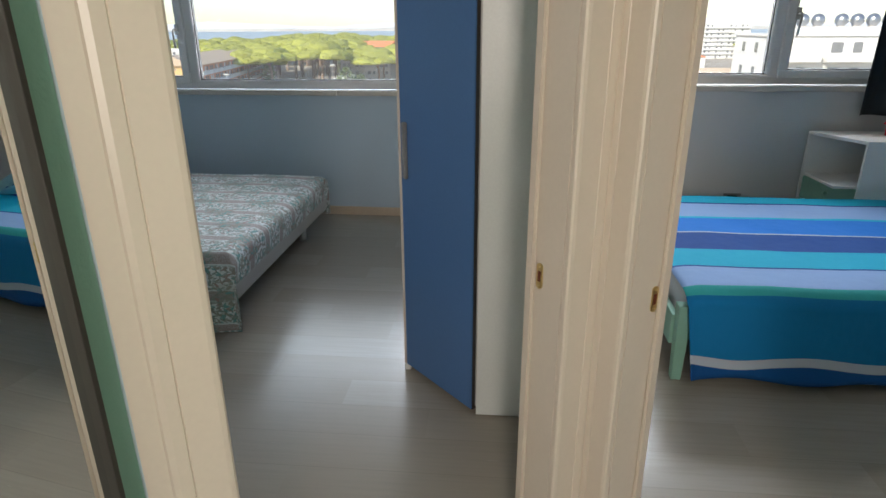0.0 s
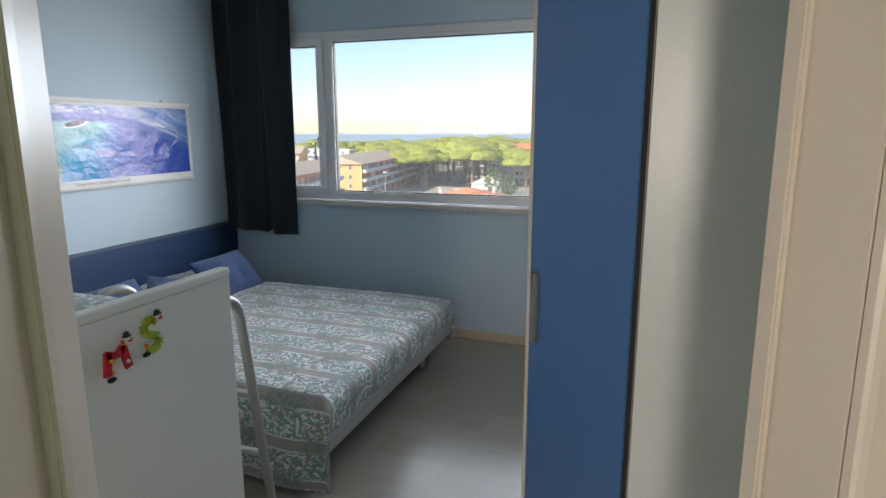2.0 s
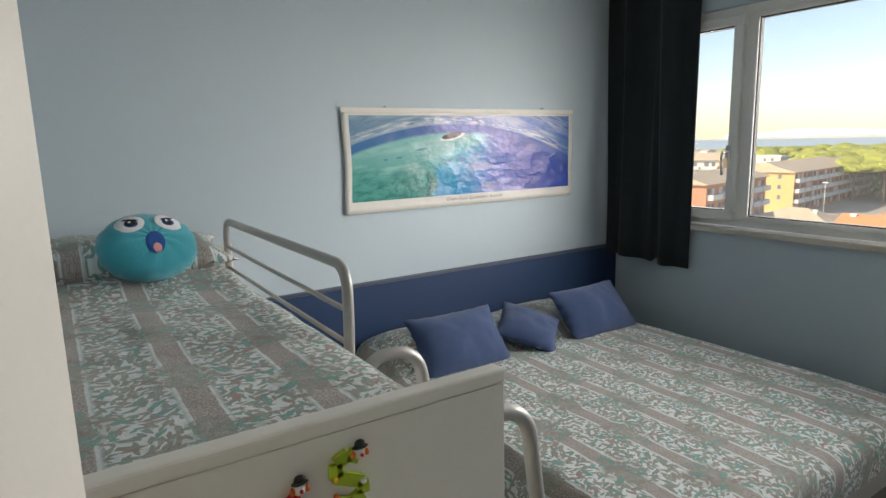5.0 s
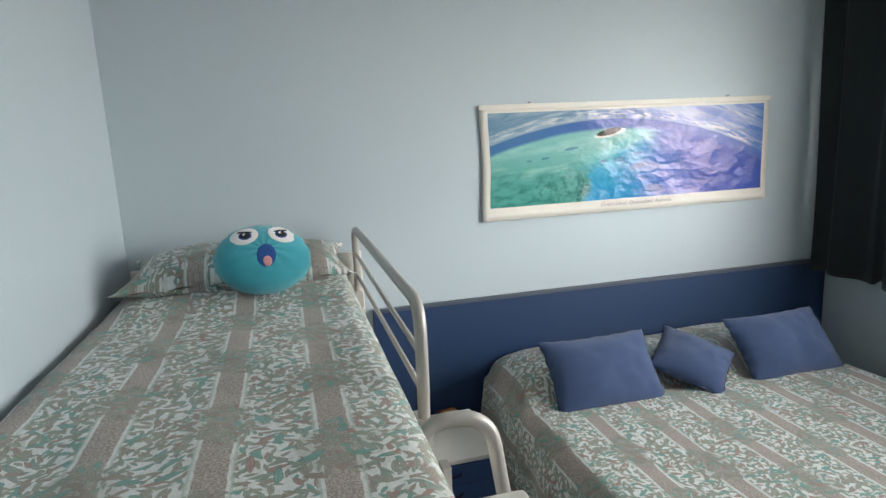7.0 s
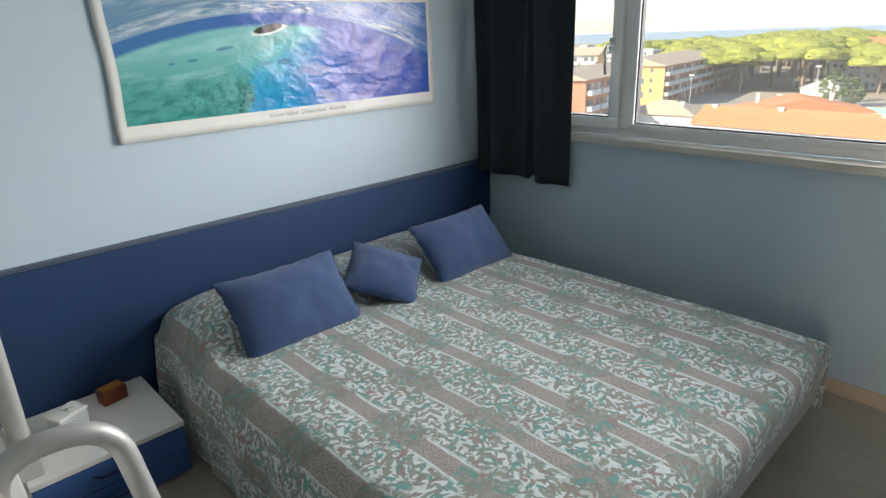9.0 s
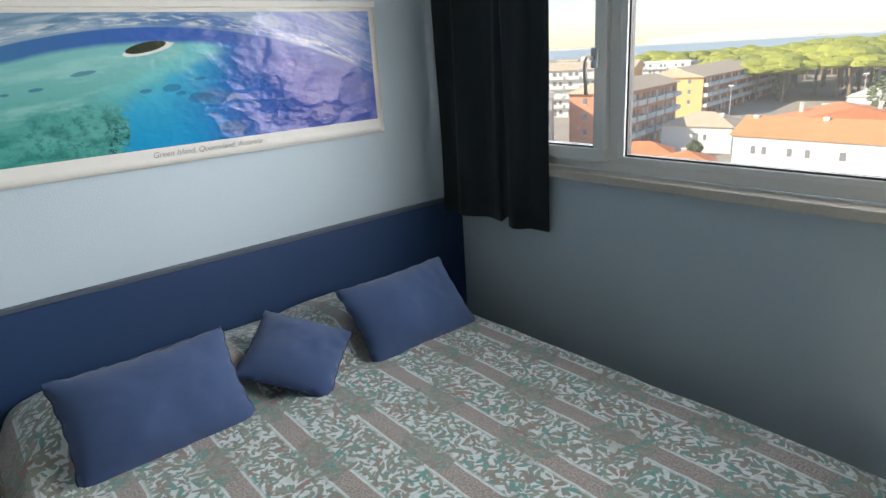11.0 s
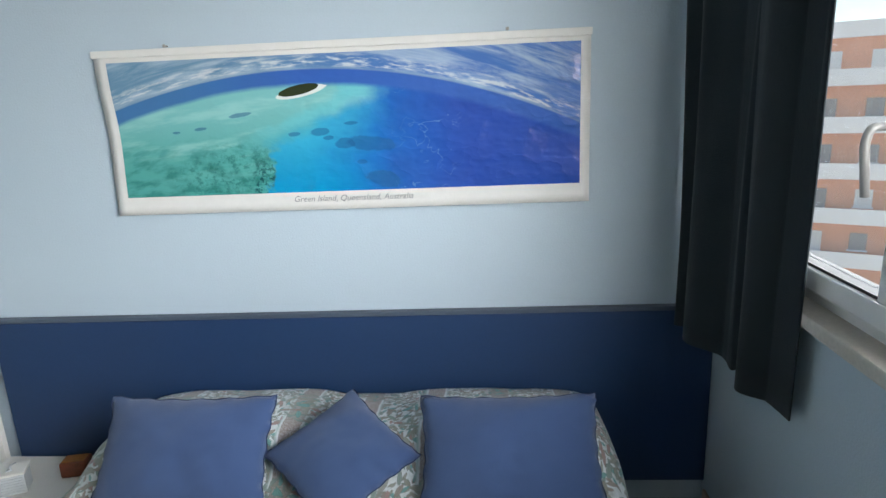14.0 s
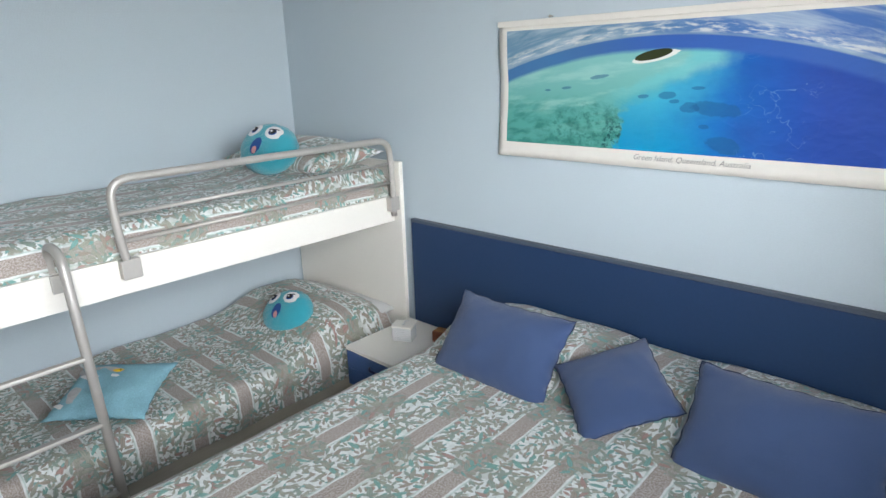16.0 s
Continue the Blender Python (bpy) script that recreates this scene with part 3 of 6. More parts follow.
bm = box(3.72, W2[0], -0.36, 0.0, 0, CEIL)
box(W2[1], 7.2, -0.36, 0.0, 0, CEIL, bm=bm)
box(W2[0], W2[1], -0.36, 0.0, 0, W2[2], bm=bm)
box(W2[0], W2[1], -0.36, 0.0, W2[3], CEIL, bm=bm)
part("wall_north_second_room", bm, WALL_WHITE, kind="structure", label="white painted wall under the second room's window", category="wall")
part("wall_south", prism([(-0.2, -3.68), (2.72, -3.68), (2.876, -3.858), (2.948, -3.954), (2.82, -4.06), (-0.2, -3.8)], 0, CEIL), WALL_BLUE, kind="structure", label="light blue painted wall beside the bunk bed", category="wall")
part("wall_end_board", prism([(2.721, -3.676), (2.848, -3.821), (2.852, -3.8175), (2.725, -3.6725)], 0, 2.12), CREAM, kind="structure", label="cream trim board at the end of the wall", category="trim")
part("wall_partition", box(3.62, 3.67, -3.0, 0.0, 0, CEIL), WALL_BLUE, kind="structure", label="light blue partition wall behind the wardrobe", category="wall")
part("wall_partition_second_room", box(3.67, 3.72, -3.0, -0.36, 0, CEIL), WALL_WHITE, kind="structure", label="white partition wall of the second room", category="wall")
b1, c1, d1 = B + T1 * 0.024, C, DH + T1 * 0.13 - N1 * 0.024
part("wall_corner", prism([b1, b1 + N1 * 0.12, C + N1 * 0.0, DH - N1 * 0.024, d1, Vector((3.72, -3.0)), Vector((3.62, -3.0))], 0, CEIL), CREAM, kind="structure", label="corner of wall between the two bedroom doors", category="wall")
DOORH = 2.08
part("wall_over_door", prism([A - T1 * 0.02, AH - T1 * 0.02, BH + T1 * 0.02, B + T1 * 0.02], DOORH + 0.03, CEIL), WALL_MINT, kind="structure", label="wall over the bedroom door", category="wall")
part("wall_over_door_second", prism([DH, EH, E2, D], DOORH + 0.03, CEIL), WALL_MINT, kind="structure", label="wall over the second bedroom door", category="wall")
F2 = EH + N1 * 0.7
part("wall_hall_east", prism([EH, F2, F2 + T1 * 0.12, E2], 0, CEIL), WALL_MINT, kind="structure", label="mint green hall wall", category="wall")
part("wall_hall_far_east", box(F2.x + 0.05, F2.x + 0.15, -6.6, F2.y + 0.04, 0, CEIL), WALL_MINT, kind="structure", label="mint green hall wall", category="wall")
part("wall_second_room_south", box(F2.x + 0.15, 7.2, -4.95, -4.83, 0, CEIL), WALL_WHITE, kind="structure", label="white wall of the second bedroom", category="wall")
part("wall_second_room_east", box(7.2, 7.3, -4.95, 0.0, 0, CEIL), WALL_WHITE, kind="structure", label="white wall of the second bedroom", category="wall")
part("wall_hall_west", prism([(2.82, -4.06), (2.862, -4.03), (2.592, -6.6), (2.47, -6.6), (2.70, -4.05)], 0, CEIL), WALL_MINT, kind="structure", label="mint green hall wall beside the mirror", category="wall")
bm = box(2.45, 3.2, -6.75, -6.6, 0, CEIL)
box(4.3, F2.x + 0.15, -6.75, -6.6, 0, CEIL, bm=bm)
box(3.2, 4.3, -6.75, -6.6, 0, 0.9, bm=bm)
box(3.2, 4.3, -6.75, -6.6, 2.2, CEIL, bm=bm)
part("wall_hall_south", bm, WALL_MINT, kind="structure", label="mint green hall wall with a plain opening", category="wall")


def door_frame(name, inner, t, n, width, label, wide=0.103):
    """A lined doorway: two jambs and a head with stops, moulded architraves on the hall's side. inner: room-side corner of the near jamb."""
    f = thing(name, (*inner, 0), label, "door frame", kind="structure")
    for s, base in ((-1, inner), (1, inner + t * width)):
        q = [base, base + n * 0.12, base + n * 0.12 + t * 0.024 * s, base + t * 0.024 * s]
        part("jamb", prism(q, 0, DOORH + 0.024, 0.002), CREAM, f, "cream lacquered jamb")
        g = [base + n * 0.004, base + n * 0.03, base + n * 0.03 - t * 0.012 * s, base + n * 0.004 - t * 0.012 * s]
        part("stop", prism(g, 0, DOORH, 0.003), CREAM, f)
        c = base + n * 0.1225
        prof = [(a * wide / 0.083, b) for a, b in [(0.0, 0), (0.0, 0.010), (0.003, 0.014), (0.010, 0.016), (0.052, 0.0165), (0.0535, 0.0145), (0.055, 0.0165), (0.070, 0.018), (0.078, 0.016), (0.082, 0.011), (0.083, 0)]]
        part("architrave", prism([c + t * s * a + n * b for a, b in prof], 0, DOORH + 0.083), CREAM, f, "moulded cream architrave", smooth=False)
    h0, h1 = inner, inner + t * width
    part("head_jamb", prism([h0, h0 + n * 0.12, h1 + n * 0.12, h1], DOORH, DOORH + 0.024, 0.002), CREAM, f)
    part("head_architrave", prism([h0 + n * 0.1225, h0 + n * 0.14, h1 + n * 0.14, h1 + n * 0.1225], DOORH, DOORH + 0.083, 0.004), CREAM, f)
    return f


def strike(parent, at, t, n, z):
    """A brass strike plate let into the jamb face at the point at."""
    face, up = -t, Vector((0, 0, 1))
    bm = bmesh.new()
    pts = []
    for k in range(16):
        a = 2 * math.pi * k / 16
        pts.append((math.cos(a) * 0.010, math.sin(a) * 0.010 + (0.022 if math.sin(a) > 0 else -0.022)))
    lo = [bm.verts.new((*(at + n * u + face * 0.0), z + v)) for u, v in pts]
    hi = [bm.verts.new((*(at + n * u + face * 0.003), z + v)) for u, v in pts]
    bm.faces.new(hi)
    for k in range(16):
        bm.faces.new((lo[k], lo[(k + 1) % 16], hi[(k + 1) % 16], hi[k]))
    bmesh.ops.recalc_face_normals(bm, faces=bm.faces[:])
    plate = part("strike_plate", bm, BRASS, parent, "brass strike plate with a latch hole")
    q = [at - n * 0.005 + face * 0.0035, at + n * 0.005 + face * 0.0035, at + n * 0.005 + face * 0.0015, at - n * 0.005 + face * 0.0015]
    part("latch_hole", prism(q, z - 0.013, z + 0.013), RUST, plate)
    for dz in (-0.024, 0.024):
        bm = bmesh.new()
        m = Matrix.Translation((*(at + face * 0.0035), z + dz))
        bmesh.ops.create_uvsphere(bm, u_segments=8, v_segments=5, radius=0.0025, matrix=m)
        part("screw", bm, BRASS, plate, smooth=True)


fr1 = door_frame("door_1", A, T1, N1, 0.735, "cream lacquered frame of the bedroom doorway")
strike(fr1, B + N1 * 0.045, T1, N1, 0.93)
fr2 = door_frame("door_2", D, N1, -T1, 0.76, "cream lacquered frame of the second bedroom's doorway", 0.093)
strike(fr2, D - T1 * 0.04, -N1, -T1, 0.89)
part("wall_lining", prism([A - T1 * 0.025 + N1 * 0.12, A - T1 * 0.025 + N1 * 0.135, A - T1 * 0.135 + N1 * 0.135, A - T1 * 0.135 + N1 * 0.12], 0, 2.2, 0.003), CREAM, kind="structure", label="cream trim board beside the doorway", category="trim")

# skirtings
for name, q in (("baseboard", [(0.04, -0.012), (3.6, -0.012), (3.6, 0), (0.04, 0)]), ("baseboard_second_room", [(3.75, -0.372), (7.2, -0.372), (7.2, -0.36), (3.75, -0.36)]), ("baseboard_south", [(0, -3.68), (2.1, -3.68), (2.1, -3.668), (0, -3.668)])):
    part(name, skewed(prism(q, 0, 0.07, 0.003)) if name == "baseboard" else prism(q, 0, 0.07, 0.003), BASE, kind="structure", label="pale wood skirting board", category="skirting")


def window(name, x0, x1, z0, z1, y, mull, handle_x, sash_left, label):
    """A wide white window: one sash and one fixed light on a frame, with dark gaskets and a lever handle."""
    w = thing(name, ((x0 + x1) / 2, y, z0), label, "window", kind="structure")
    yb, yf = y + 0.09, y + 0.03
    bm = box(x0, x1, yf, yb, z0, z0 + 0.05, 0.004)
    box(x0, x1, yf, yb, z1 - 0.06, z1, 0.004, bm)
    box(x0, x0 + 0.05, yf, yb, z0 + 0.05, z1 - 0.06, 0.004, bm)
    box(x1 - 0.05, x1, yf, yb, z0 + 0.05, z1 - 0.06, 0.004, bm)
    box(mull - 0.03, mull + 0.03, yf, yb, z0 + 0.05, z1 - 0.06, 0.004, bm)
    part("window_frame", bm, PVC, w, "white window frame")
    for a, b, sash in ((x0 + 0.045, mull - 0.025, sash_left), (mull + 0.025, x1 - 0.045, not sash_left)):
        f = 0.055 if sash else 0.028
        za, zb, ys = z0 + 0.04, z1 - 0.05, (y - 0.002 if sash else y + 0.018)
        bm = box(a, b, ys, y + 0.07, za, za + f, 0.006)
        box(a, b, ys, y + 0.07, zb - f, zb, 0.006, bm)
        box(a, a + f, ys, y + 0.07, za + f, zb - f, 0.006, bm)
        box(b - f, b, ys, y + 0.07, za + f, zb - f, 0.006, bm)
        s = part("sash" if sash else "bead_frame", bm, PVC, w)
        g = 0.007
        bm = box(a + f, b - f, ys + 0.012, y + 0.06, za + f, za + f + g)
        box(a + f, b - f, ys + 0.012, y + 0.06, zb - f - g, zb - f, bm=bm)
        box(a + f, a + f + g, ys + 0.012, y + 0.06, za + f + g, zb - f - g, bm=bm)
        box(b - f - g, b - f, ys + 0.012, y + 0.06, za + f + g, zb - f - g, bm=bm)
        part("gasket", bm, GASKET, s, "dark brown glazing gasket")
        pane = part("pane", box(a + f + g, b - f - g, y + 0.04, y + 0.046, za + f + g, zb - f - g), GLASS, s)
        pane.visible_shadow = False
        if sash:
            hz = z0 + 0.45
            hb = box(handle_x - 0.016, handle_x + 0.016, ys - 0.012, ys, hz - 0.04, hz + 0.04, 0.006)
            part("handle_plate", hb, STEEL, s, "satin steel handle plate")
            pts = arc([(handle_x, ys - 0.01, hz), (handle_x, ys - 0.058, hz), (handle_x - 0.004, ys - 0.064, hz - 0.03), (handle_x - 0.006, ys - 0.05, hz - 0.135)], 0.012)
            part("handle", tube(pts, 0.0085), TUBE, s, "satin silver lever handle", smooth=True)
            for zz in (hz - 0.35, hz + 0.75):
                part("hinge", tube([(x0 + 0.05 if sash_left else x1 - 0.05, ys - 0.01, zz), (x0 + 0.05 if sash_left else x1 - 0.05, ys - 0.01, zz + 0.08)], 0.009), PVC, s, smooth=True)
    return w


window("window_1", 0.30, 2.95, 1.012, 2.285, 0.04, 0.948, 0.875, True, "wide white window with one sash and a large fixed pane")
window("window_2", 3.95, 6.55, 1.092, 2.295, -0.33, 5.235, 5.32, False, "white window of the second bedroom")
part("window_sill", skewed(box(0.24, 2.13, -0.040, 0.04, 0.972, 1.009, 0.006)), STONE, kind="structure", label="pale stone window sill", category="sill")
part("window_sill", skewed(box(2.133, 3.0, -0.040, 0.04, 0.972, 1.009, 0.006)), STONE, kind="structure", label="pale stone window sill", category="sill")
part("window_sill", box(3.9, 6.6, -0.40, -0.33, 1.052, 1.089, 0.006), STONE, kind="structure", label="pale stone window sill", category="sill")

# ---- hall ----
m_ = thing("mirror", (2.88, -4.6, 0.1), "tall wall mirror in a slim white frame in the hall", "mirror")
MT = Matrix.Translation((2.864, -4.095, 0)) @ Matrix.Rotation(radians(-6), 4, "Z") @ Matrix.Translation((-2.864, 4.095, 0))
part("mirror_glass", box(2.864, 2.87, -5.2, -4.105, 0.12, 2.0, turn=MT), MIRROR, m_)
bm = box(2.864, 2.884, -4.105, -4.095, 0.1, 2.02, 0.002)
box(2.864, 2.884, -5.21, -5.2, 0.1, 2.02, 0.002, bm)
box(2.864, 2.884, -5.2, -4.105, 0.1, 0.12, 0.002, bm)
box(2.864, 2.884, -5.2, -4.105, 2.0, 2.02, 0.002, bm)
bmesh.ops.transform(bm, matrix=MT, verts=bm.verts[:])
part("mirror_frame", bm, GASKET, m_, "thin dark metal frame")


def door_leaf(hinge, tip):
    h, g = Vector(hinge), Vector(tip)
    way = (g - h).normalized()
    side = Vector((-way.y, way.x))
    leaf = thing("door_leaf", (h.x, h.y, 0), "white lacquered bedroom door standing open against the bunk bed", "door")
    back = -side
    q = [h, g, g + back * -0.04, h + back * -0.04]
    part("panel", prism(q, 0.012, 2.06, 0.003), LEAFWHITE, leaf)
    p = g - way * 0.06
    far = side if side.x < 0 or side.y < 0 else -side
    for s, o in ((far, 0.04 if far == side else 0.0), (-far, 0.0 if far == side else 0.04)):
        c = p + s * o
        r = Matrix.Translation((*(c + s * 0.004), 0.93))
        part("handle_plate", box(-0.02, 0.02, -0.004, 0.004, -0.05, 0.05, 0.003, turn=r @ Matrix.Rotation(math.atan2(way.y, way.x), 4, "Z")), STEEL, leaf)
        pts = [(*(c), 0.94), (*(c + s * 0.05), 0.94), (*(c + s * 0.055 - way * 0.02), 0.94), (*(c + s * 0.05 - way * 0.11), 0.93)]
        part("handle", tube(arc(pts, 0.012), 0.009), STEEL, leaf, "satin steel lever handle", smooth=True)


door_leaf((2.872, -3.822), (2.205, -3.375))


# ---- wardrobe ----
def wardrobe():
    w = thing("wardrobe", (3.3, -2.4, 0), "corner wardrobe unit with a slanted blue door and pale side panel", "wardrobe")
    H = 2.35
    a, b = Vector((3.017, -2.352)), Vector((3.333, -2.689))
    part("carcass", prism([(3.03, -1.5), (3.03, -2.325), (3.05, -2.345), (3.335, -2.655), (3.60, -2.66), (3.60, -1.5)], 0.02, H, 0.002), SIDEWHITE, w)
    part("side_panel", box(3.338, 3.605, -2.69, -2.668, 0.006, H, 0.002), SIDEWHITE, w, "pale laminate side panel")
    part("front_panel", box(3.008, 3.03, -2.325, -1.5, 0.03, H, 0.002), WARDBLUE, w, "blue front panel")
    part("edge_post", prism([(3.0, -2.325), (3.0, -2.36), (3.012, -2.362), (3.026, -2.345), (3.026, -2.325)], 0.03, H, 0.001), CREAM, w, "cream edge profile")
    t = (b - a).normalized()
    n = Vector((t.y, -t.x))
    if n.y > 0:
        n = -n
    p0, p1 = a + t * 0.012, b - t * 0.002
    door = part("door", prism([p0, p1, p1 + n * 0.018, p0 + n * 0.018], 0.035, H - 0.01, 0.0015), WARDBLUE, w, "blue laminate door")
    # Dark strip put in for the shade of the gap beside the door.
    part("door_gap_strip", prism([p1 + t * 0.001, p1 + t * 0.004, p1 + t * 0.004 + n * 0.014, p1 + t * 0.001 + n * 0.014], 0.035, H - 0.01), GASKET, w, "dark strip drawn for the shadow gap")
    q = p0 + t * 0.03
    part("handle", prism([q + n * 0.020, q + t * 0.022 + n * 0.020, q + t * 0.022 + n * 0.036, q + n * 0.036], 0.905, 1.128, 0.003), PEWTER, door, "pewter bar handle")
    # Near-black slab added for the shaded gap between carcass and floor.
    part("floor_gap_fill", prism([(3.05, -1.5), (3.05, -2.33), (3.345, -2.65), (3.59, -2.65), (3.59, -1.5)], 0.0, 0.02), DARK, w)
    part("foot", box(3.0, 3.03, -2.37, -2.335, 0.0, 0.03, 0.005), PVC, w, "white foot cap")


wardrobe()


# ---- cloth and bedding ----
def cushion(w, h, d, sag=0.09, n=30, seed=0):
    """A stuffed cushion about the origin, face towards +z."""
    bm = bmesh.new()
    rnd = random.Random(seed)
    o = Vector((rnd.random() * 9, rnd.random() * 9, 0))
    for s in (1, -1):
        def fn(u, v):
            a, b = u * 2 - 1, v * 2 - 1
            pinch = 1 - sag * (1 - abs(a) ** 2.0) * abs(b) ** 3
            pinch2 = 1 - sag * (1 - abs(b) ** 2.0) * abs(a) ** 3
            x, y = a * w / 2 * pinch2 * (1 + 0.010 * math.sin(b * 17) * abs(a) ** 8), b * h / 2 * pinch * (1 + 0.014 * math.sin(a * 19 + s * 0.1) * abs(b) ** 8)
            t = max(0.0, (1 - abs(a) ** 2.6) * (1 - abs(b) ** 2.6)) ** 0.72
            wr = noise.noise(Vector((x * 9, y * 9, s)) + o) * 0.012 * t + noise.noise(Vector((x * 26, y * 26, s)) + o) * 0.003
            return (x + wr * 0.2, y, s * (t * d / 2 + wr + 0.002))
        sheet(n, n, fn, bm)
    bmesh.ops.remove_doubles(bm, verts=bm.verts[:], dist=0.0045)
    bmesh.ops.recalc_face_normals(bm, faces=bm.faces[:])
    return bm


def seam(w, h, sag, r=0.0021):
    """The stitched edge of such a cushion, as a thin cord round it."""
    pts = []
    for side in range(4):
        for k in range(24):
            q = k / 12 - 1
            a, b = ((q, -1), (1, q), (-q, 1), (-1, -q))[side]
            x = a * w / 2 * (1 - sag * (1 - abs(b) ** 2.0) * abs(a) ** 3) * (1 + 0.010 * math.sin(b * 17) * abs(a) ** 8)
            y = b * h / 2 * (1 - sag * (1 - abs(a) ** 2.0) * abs(b) ** 3) * (1 + 0.014 * math.sin(a * 19) * abs(b) ** 8)
            pts.append((x, y, 0.0015 * math.sin(k * 1.7)))
    return tube(pts + pts[:1], r, sides=6, closed_ends=False)


def laid(bm, m):
    bmesh.ops.transform(bm, matrix=m, verts=bm.verts[:])
    return bm


def frame_of(o, xa, ya):
    """A matrix at o whose x runs along xa and whose y runs as near ya as can be."""
    x = Vector(xa).normalized()
    z = x.cross(Vector(ya)).normalized()
    y = z.cross(x)
    return Matrix.Translation(o) @ Matrix((x, y, z)).transposed().to_4x4()


def heap(x, y, hump):
    """Extra height of a bedspread over pillows near x = 0: hump is a list of (y centre, half width, height)."""
    h = 0.0
    for c, hw, top in hump:
        a = abs(y - c) / hw
        if a < 1:
            h = max(h, top * (1 - a ** 4) ** 0.6)
    h = max(h, min(0.095, 0.5 * max(0.0, 0.85 - abs(y + 1.19))))
    fall = 1 if x < 0.38 else max(0.0, 1 - (x - 0.38) / 0.17)
    rise = min(1.0, 0.55 + x * 2.2)
    return h * (fall * fall * (3 - 2 * fall)) * rise


def double_bed():
    b = thing("double_bed", (1.1, -1.2, 0), "made double bed with a floral printed bedspread in sage and rose", "bed")
    part("mattress", box(0.06, 2.05, -2.03, -0.42, 0.2, 0.39, 0.05, segments=4), MATTRESS, b, "pale mattress")
    bm = box(0.08, 2.07, -2.06, -2.03, 0.17, 0.26, 0.004)
    box(0.08, 2.07, -0.42, -0.39, 0.17, 0.26, 0.004, bm)
    box(2.07, 2.095, -2.06, -0.39, 0.17, 0.26, 0.004, bm)
    part("bed_frame", bm, TUBE, b, "grey metal bed frame")
    for x, y in ((1.98, -0.66), (1.98, -2.0), (0.2, -2.0), (0.2, -0.5), (1.0, -2.0)):
        part("leg", tube([(x, y, 0.17), (x, y, 0.02), (x, y, 0.0)], [0.026, 0.026, 0.028]), STEEL, b, "round steel leg", smooth=True)
    hump = [(-1.63, 0.44, 0.125), (-0.76, 0.42, 0.115)]
    X0, X1, Y0, Y1, Z = 0.055, 2.10, -2.075, -0.36, 0.43

    def top(x, y):
        z = Z + heap(x, y, hump)
        z += 0.006 * noise.noise(Vector((x * 3.2, y * 3.2, 0))) + 0.004 * noise.noise(Vector((x * 9, y * 9, 2)))
        z -= 0.02 * max(0, (x - 1.5) / 0.6) ** 2 * 0.4
        z -= 0.014 * max(0.0, 1 - abs(x - 0.565 - 0.02 * math.sin(y * 5)) / 0.022)
        return z

    def fn(u, v):
        s, t = u * (X1 - X0 + 0.22) + X0, v * (Y1 - Y0 + 0.70) + Y0 - 0.50
        x, y = min(s, X1), max(Y0, min(Y1, t))
        z = top(x, y)
        over_x, over_s, over_n = max(0, s - X1), max(0, Y0 - t), max(0, t - Y1)
        px, py = x, y
        if over_x:
            z -= over_x
            px += 0.012 * math.sin(min(over_x, 0.06) / 0.06 * 1.57) - over_x * 0.12
        if over_s:
            wave = 0.018 * math.sin(x * 17 + 2 * noise.noise(Vector((x * 2, 0, 0)))) * min(1, over_s * 4)
            drop = over_s * 0.79
            z -= drop
            bulge = max(0.0, min(1.0, (x - 0.545) / 0.05))
            py -= 0.018 + wave * 0.8 + over_s * 0.06 + 0.028 * bulge * min(1.0, over_s * 8)
            px += over_s * 0.03
        if over_n:
            z -= over_n * 1.4
            py += 0.012
        if over_x and over_s:
            z += min(over_x, over_s) * 0.55
            px += 0.02
        if over_x and over_n:
            z += min(over_x, over_n) * 1.2
        edge = min(X1 - x if not over_x else 0, y - Y0 if not over_s else 0, Y1 - y if not over_n else 0)
        z -= 0.03 * max(0.0, 1 - edge / 0.07) ** 2 if edge < 0.07 else 0
        return (px, py, max(z, 0.04))

    spread = part("bedspread", sheet(110, 120, fn), QUILT, b, "floral printed bedspread", smooth=True)
    unroll(spread, lambda i, co: ((i // 121) / 110 * (X1 - X0 + 0.22), (i % 121) / 120 * (Y1 - Y0 + 0.70) - 0.025))
    mod = spread.modifiers.new("thickness", "SOLIDIFY")
    mod.thickness, mod.offset = 0.006, -1


double_bed()
hb = thing("headboard", (0.02, -1.33, 0.1), "long low blue headboard panel with a grey edge", "headboard")
part("panel", box(0.002, 0.03, -2.635, 0.055, 0.1, 0.785, 0.002), NAVY, hb)
part("edge_strip", box(0.002, 0.033, -2.635, 0.055, 0.787, 0.803, 0.003), NAVYEDGE, hb, "grey edge strip")


def blue_cushion(c, wide, up, w, h, label, seed, thick=0.16):
    ob = thing("cushion", c, label, "cushion", "blue cushions on the double bed")
    m = frame_of(c, wide, up)
    part("cover", laid(cushion(w, h, thick, sag=0.065, seed=seed), m), CUSHION, ob, smooth=True)
    part("seam", laid(seam(w, h, 0.065), m), CUSHIONEDGE, ob, "darker stitched seam", smooth=True)
    return ob


blue_cushion((0.515, -1.677, 0.535), (0.0, 1, 0.0), (-0.64, 0.0, 0.77), 0.535, 0.355, "rectangular blue cotton cushion leaning on the pillow", 1)
blue_cushion((0.497, -1.20, 0.522), (0.21, 0.23, -0.10), (-0.22, 0.213, 0.103), 0.345, 0.34, "small square blue cushion standing on its corner", 2, 0.12)
blue_cushion((0.518, -0.695, 0.535), (0.0, 1, 0.01), (-0.68, 0.0, 0.73), 0.535, 0.35, "rectangular blue cotton cushion beside the curtain", 3)


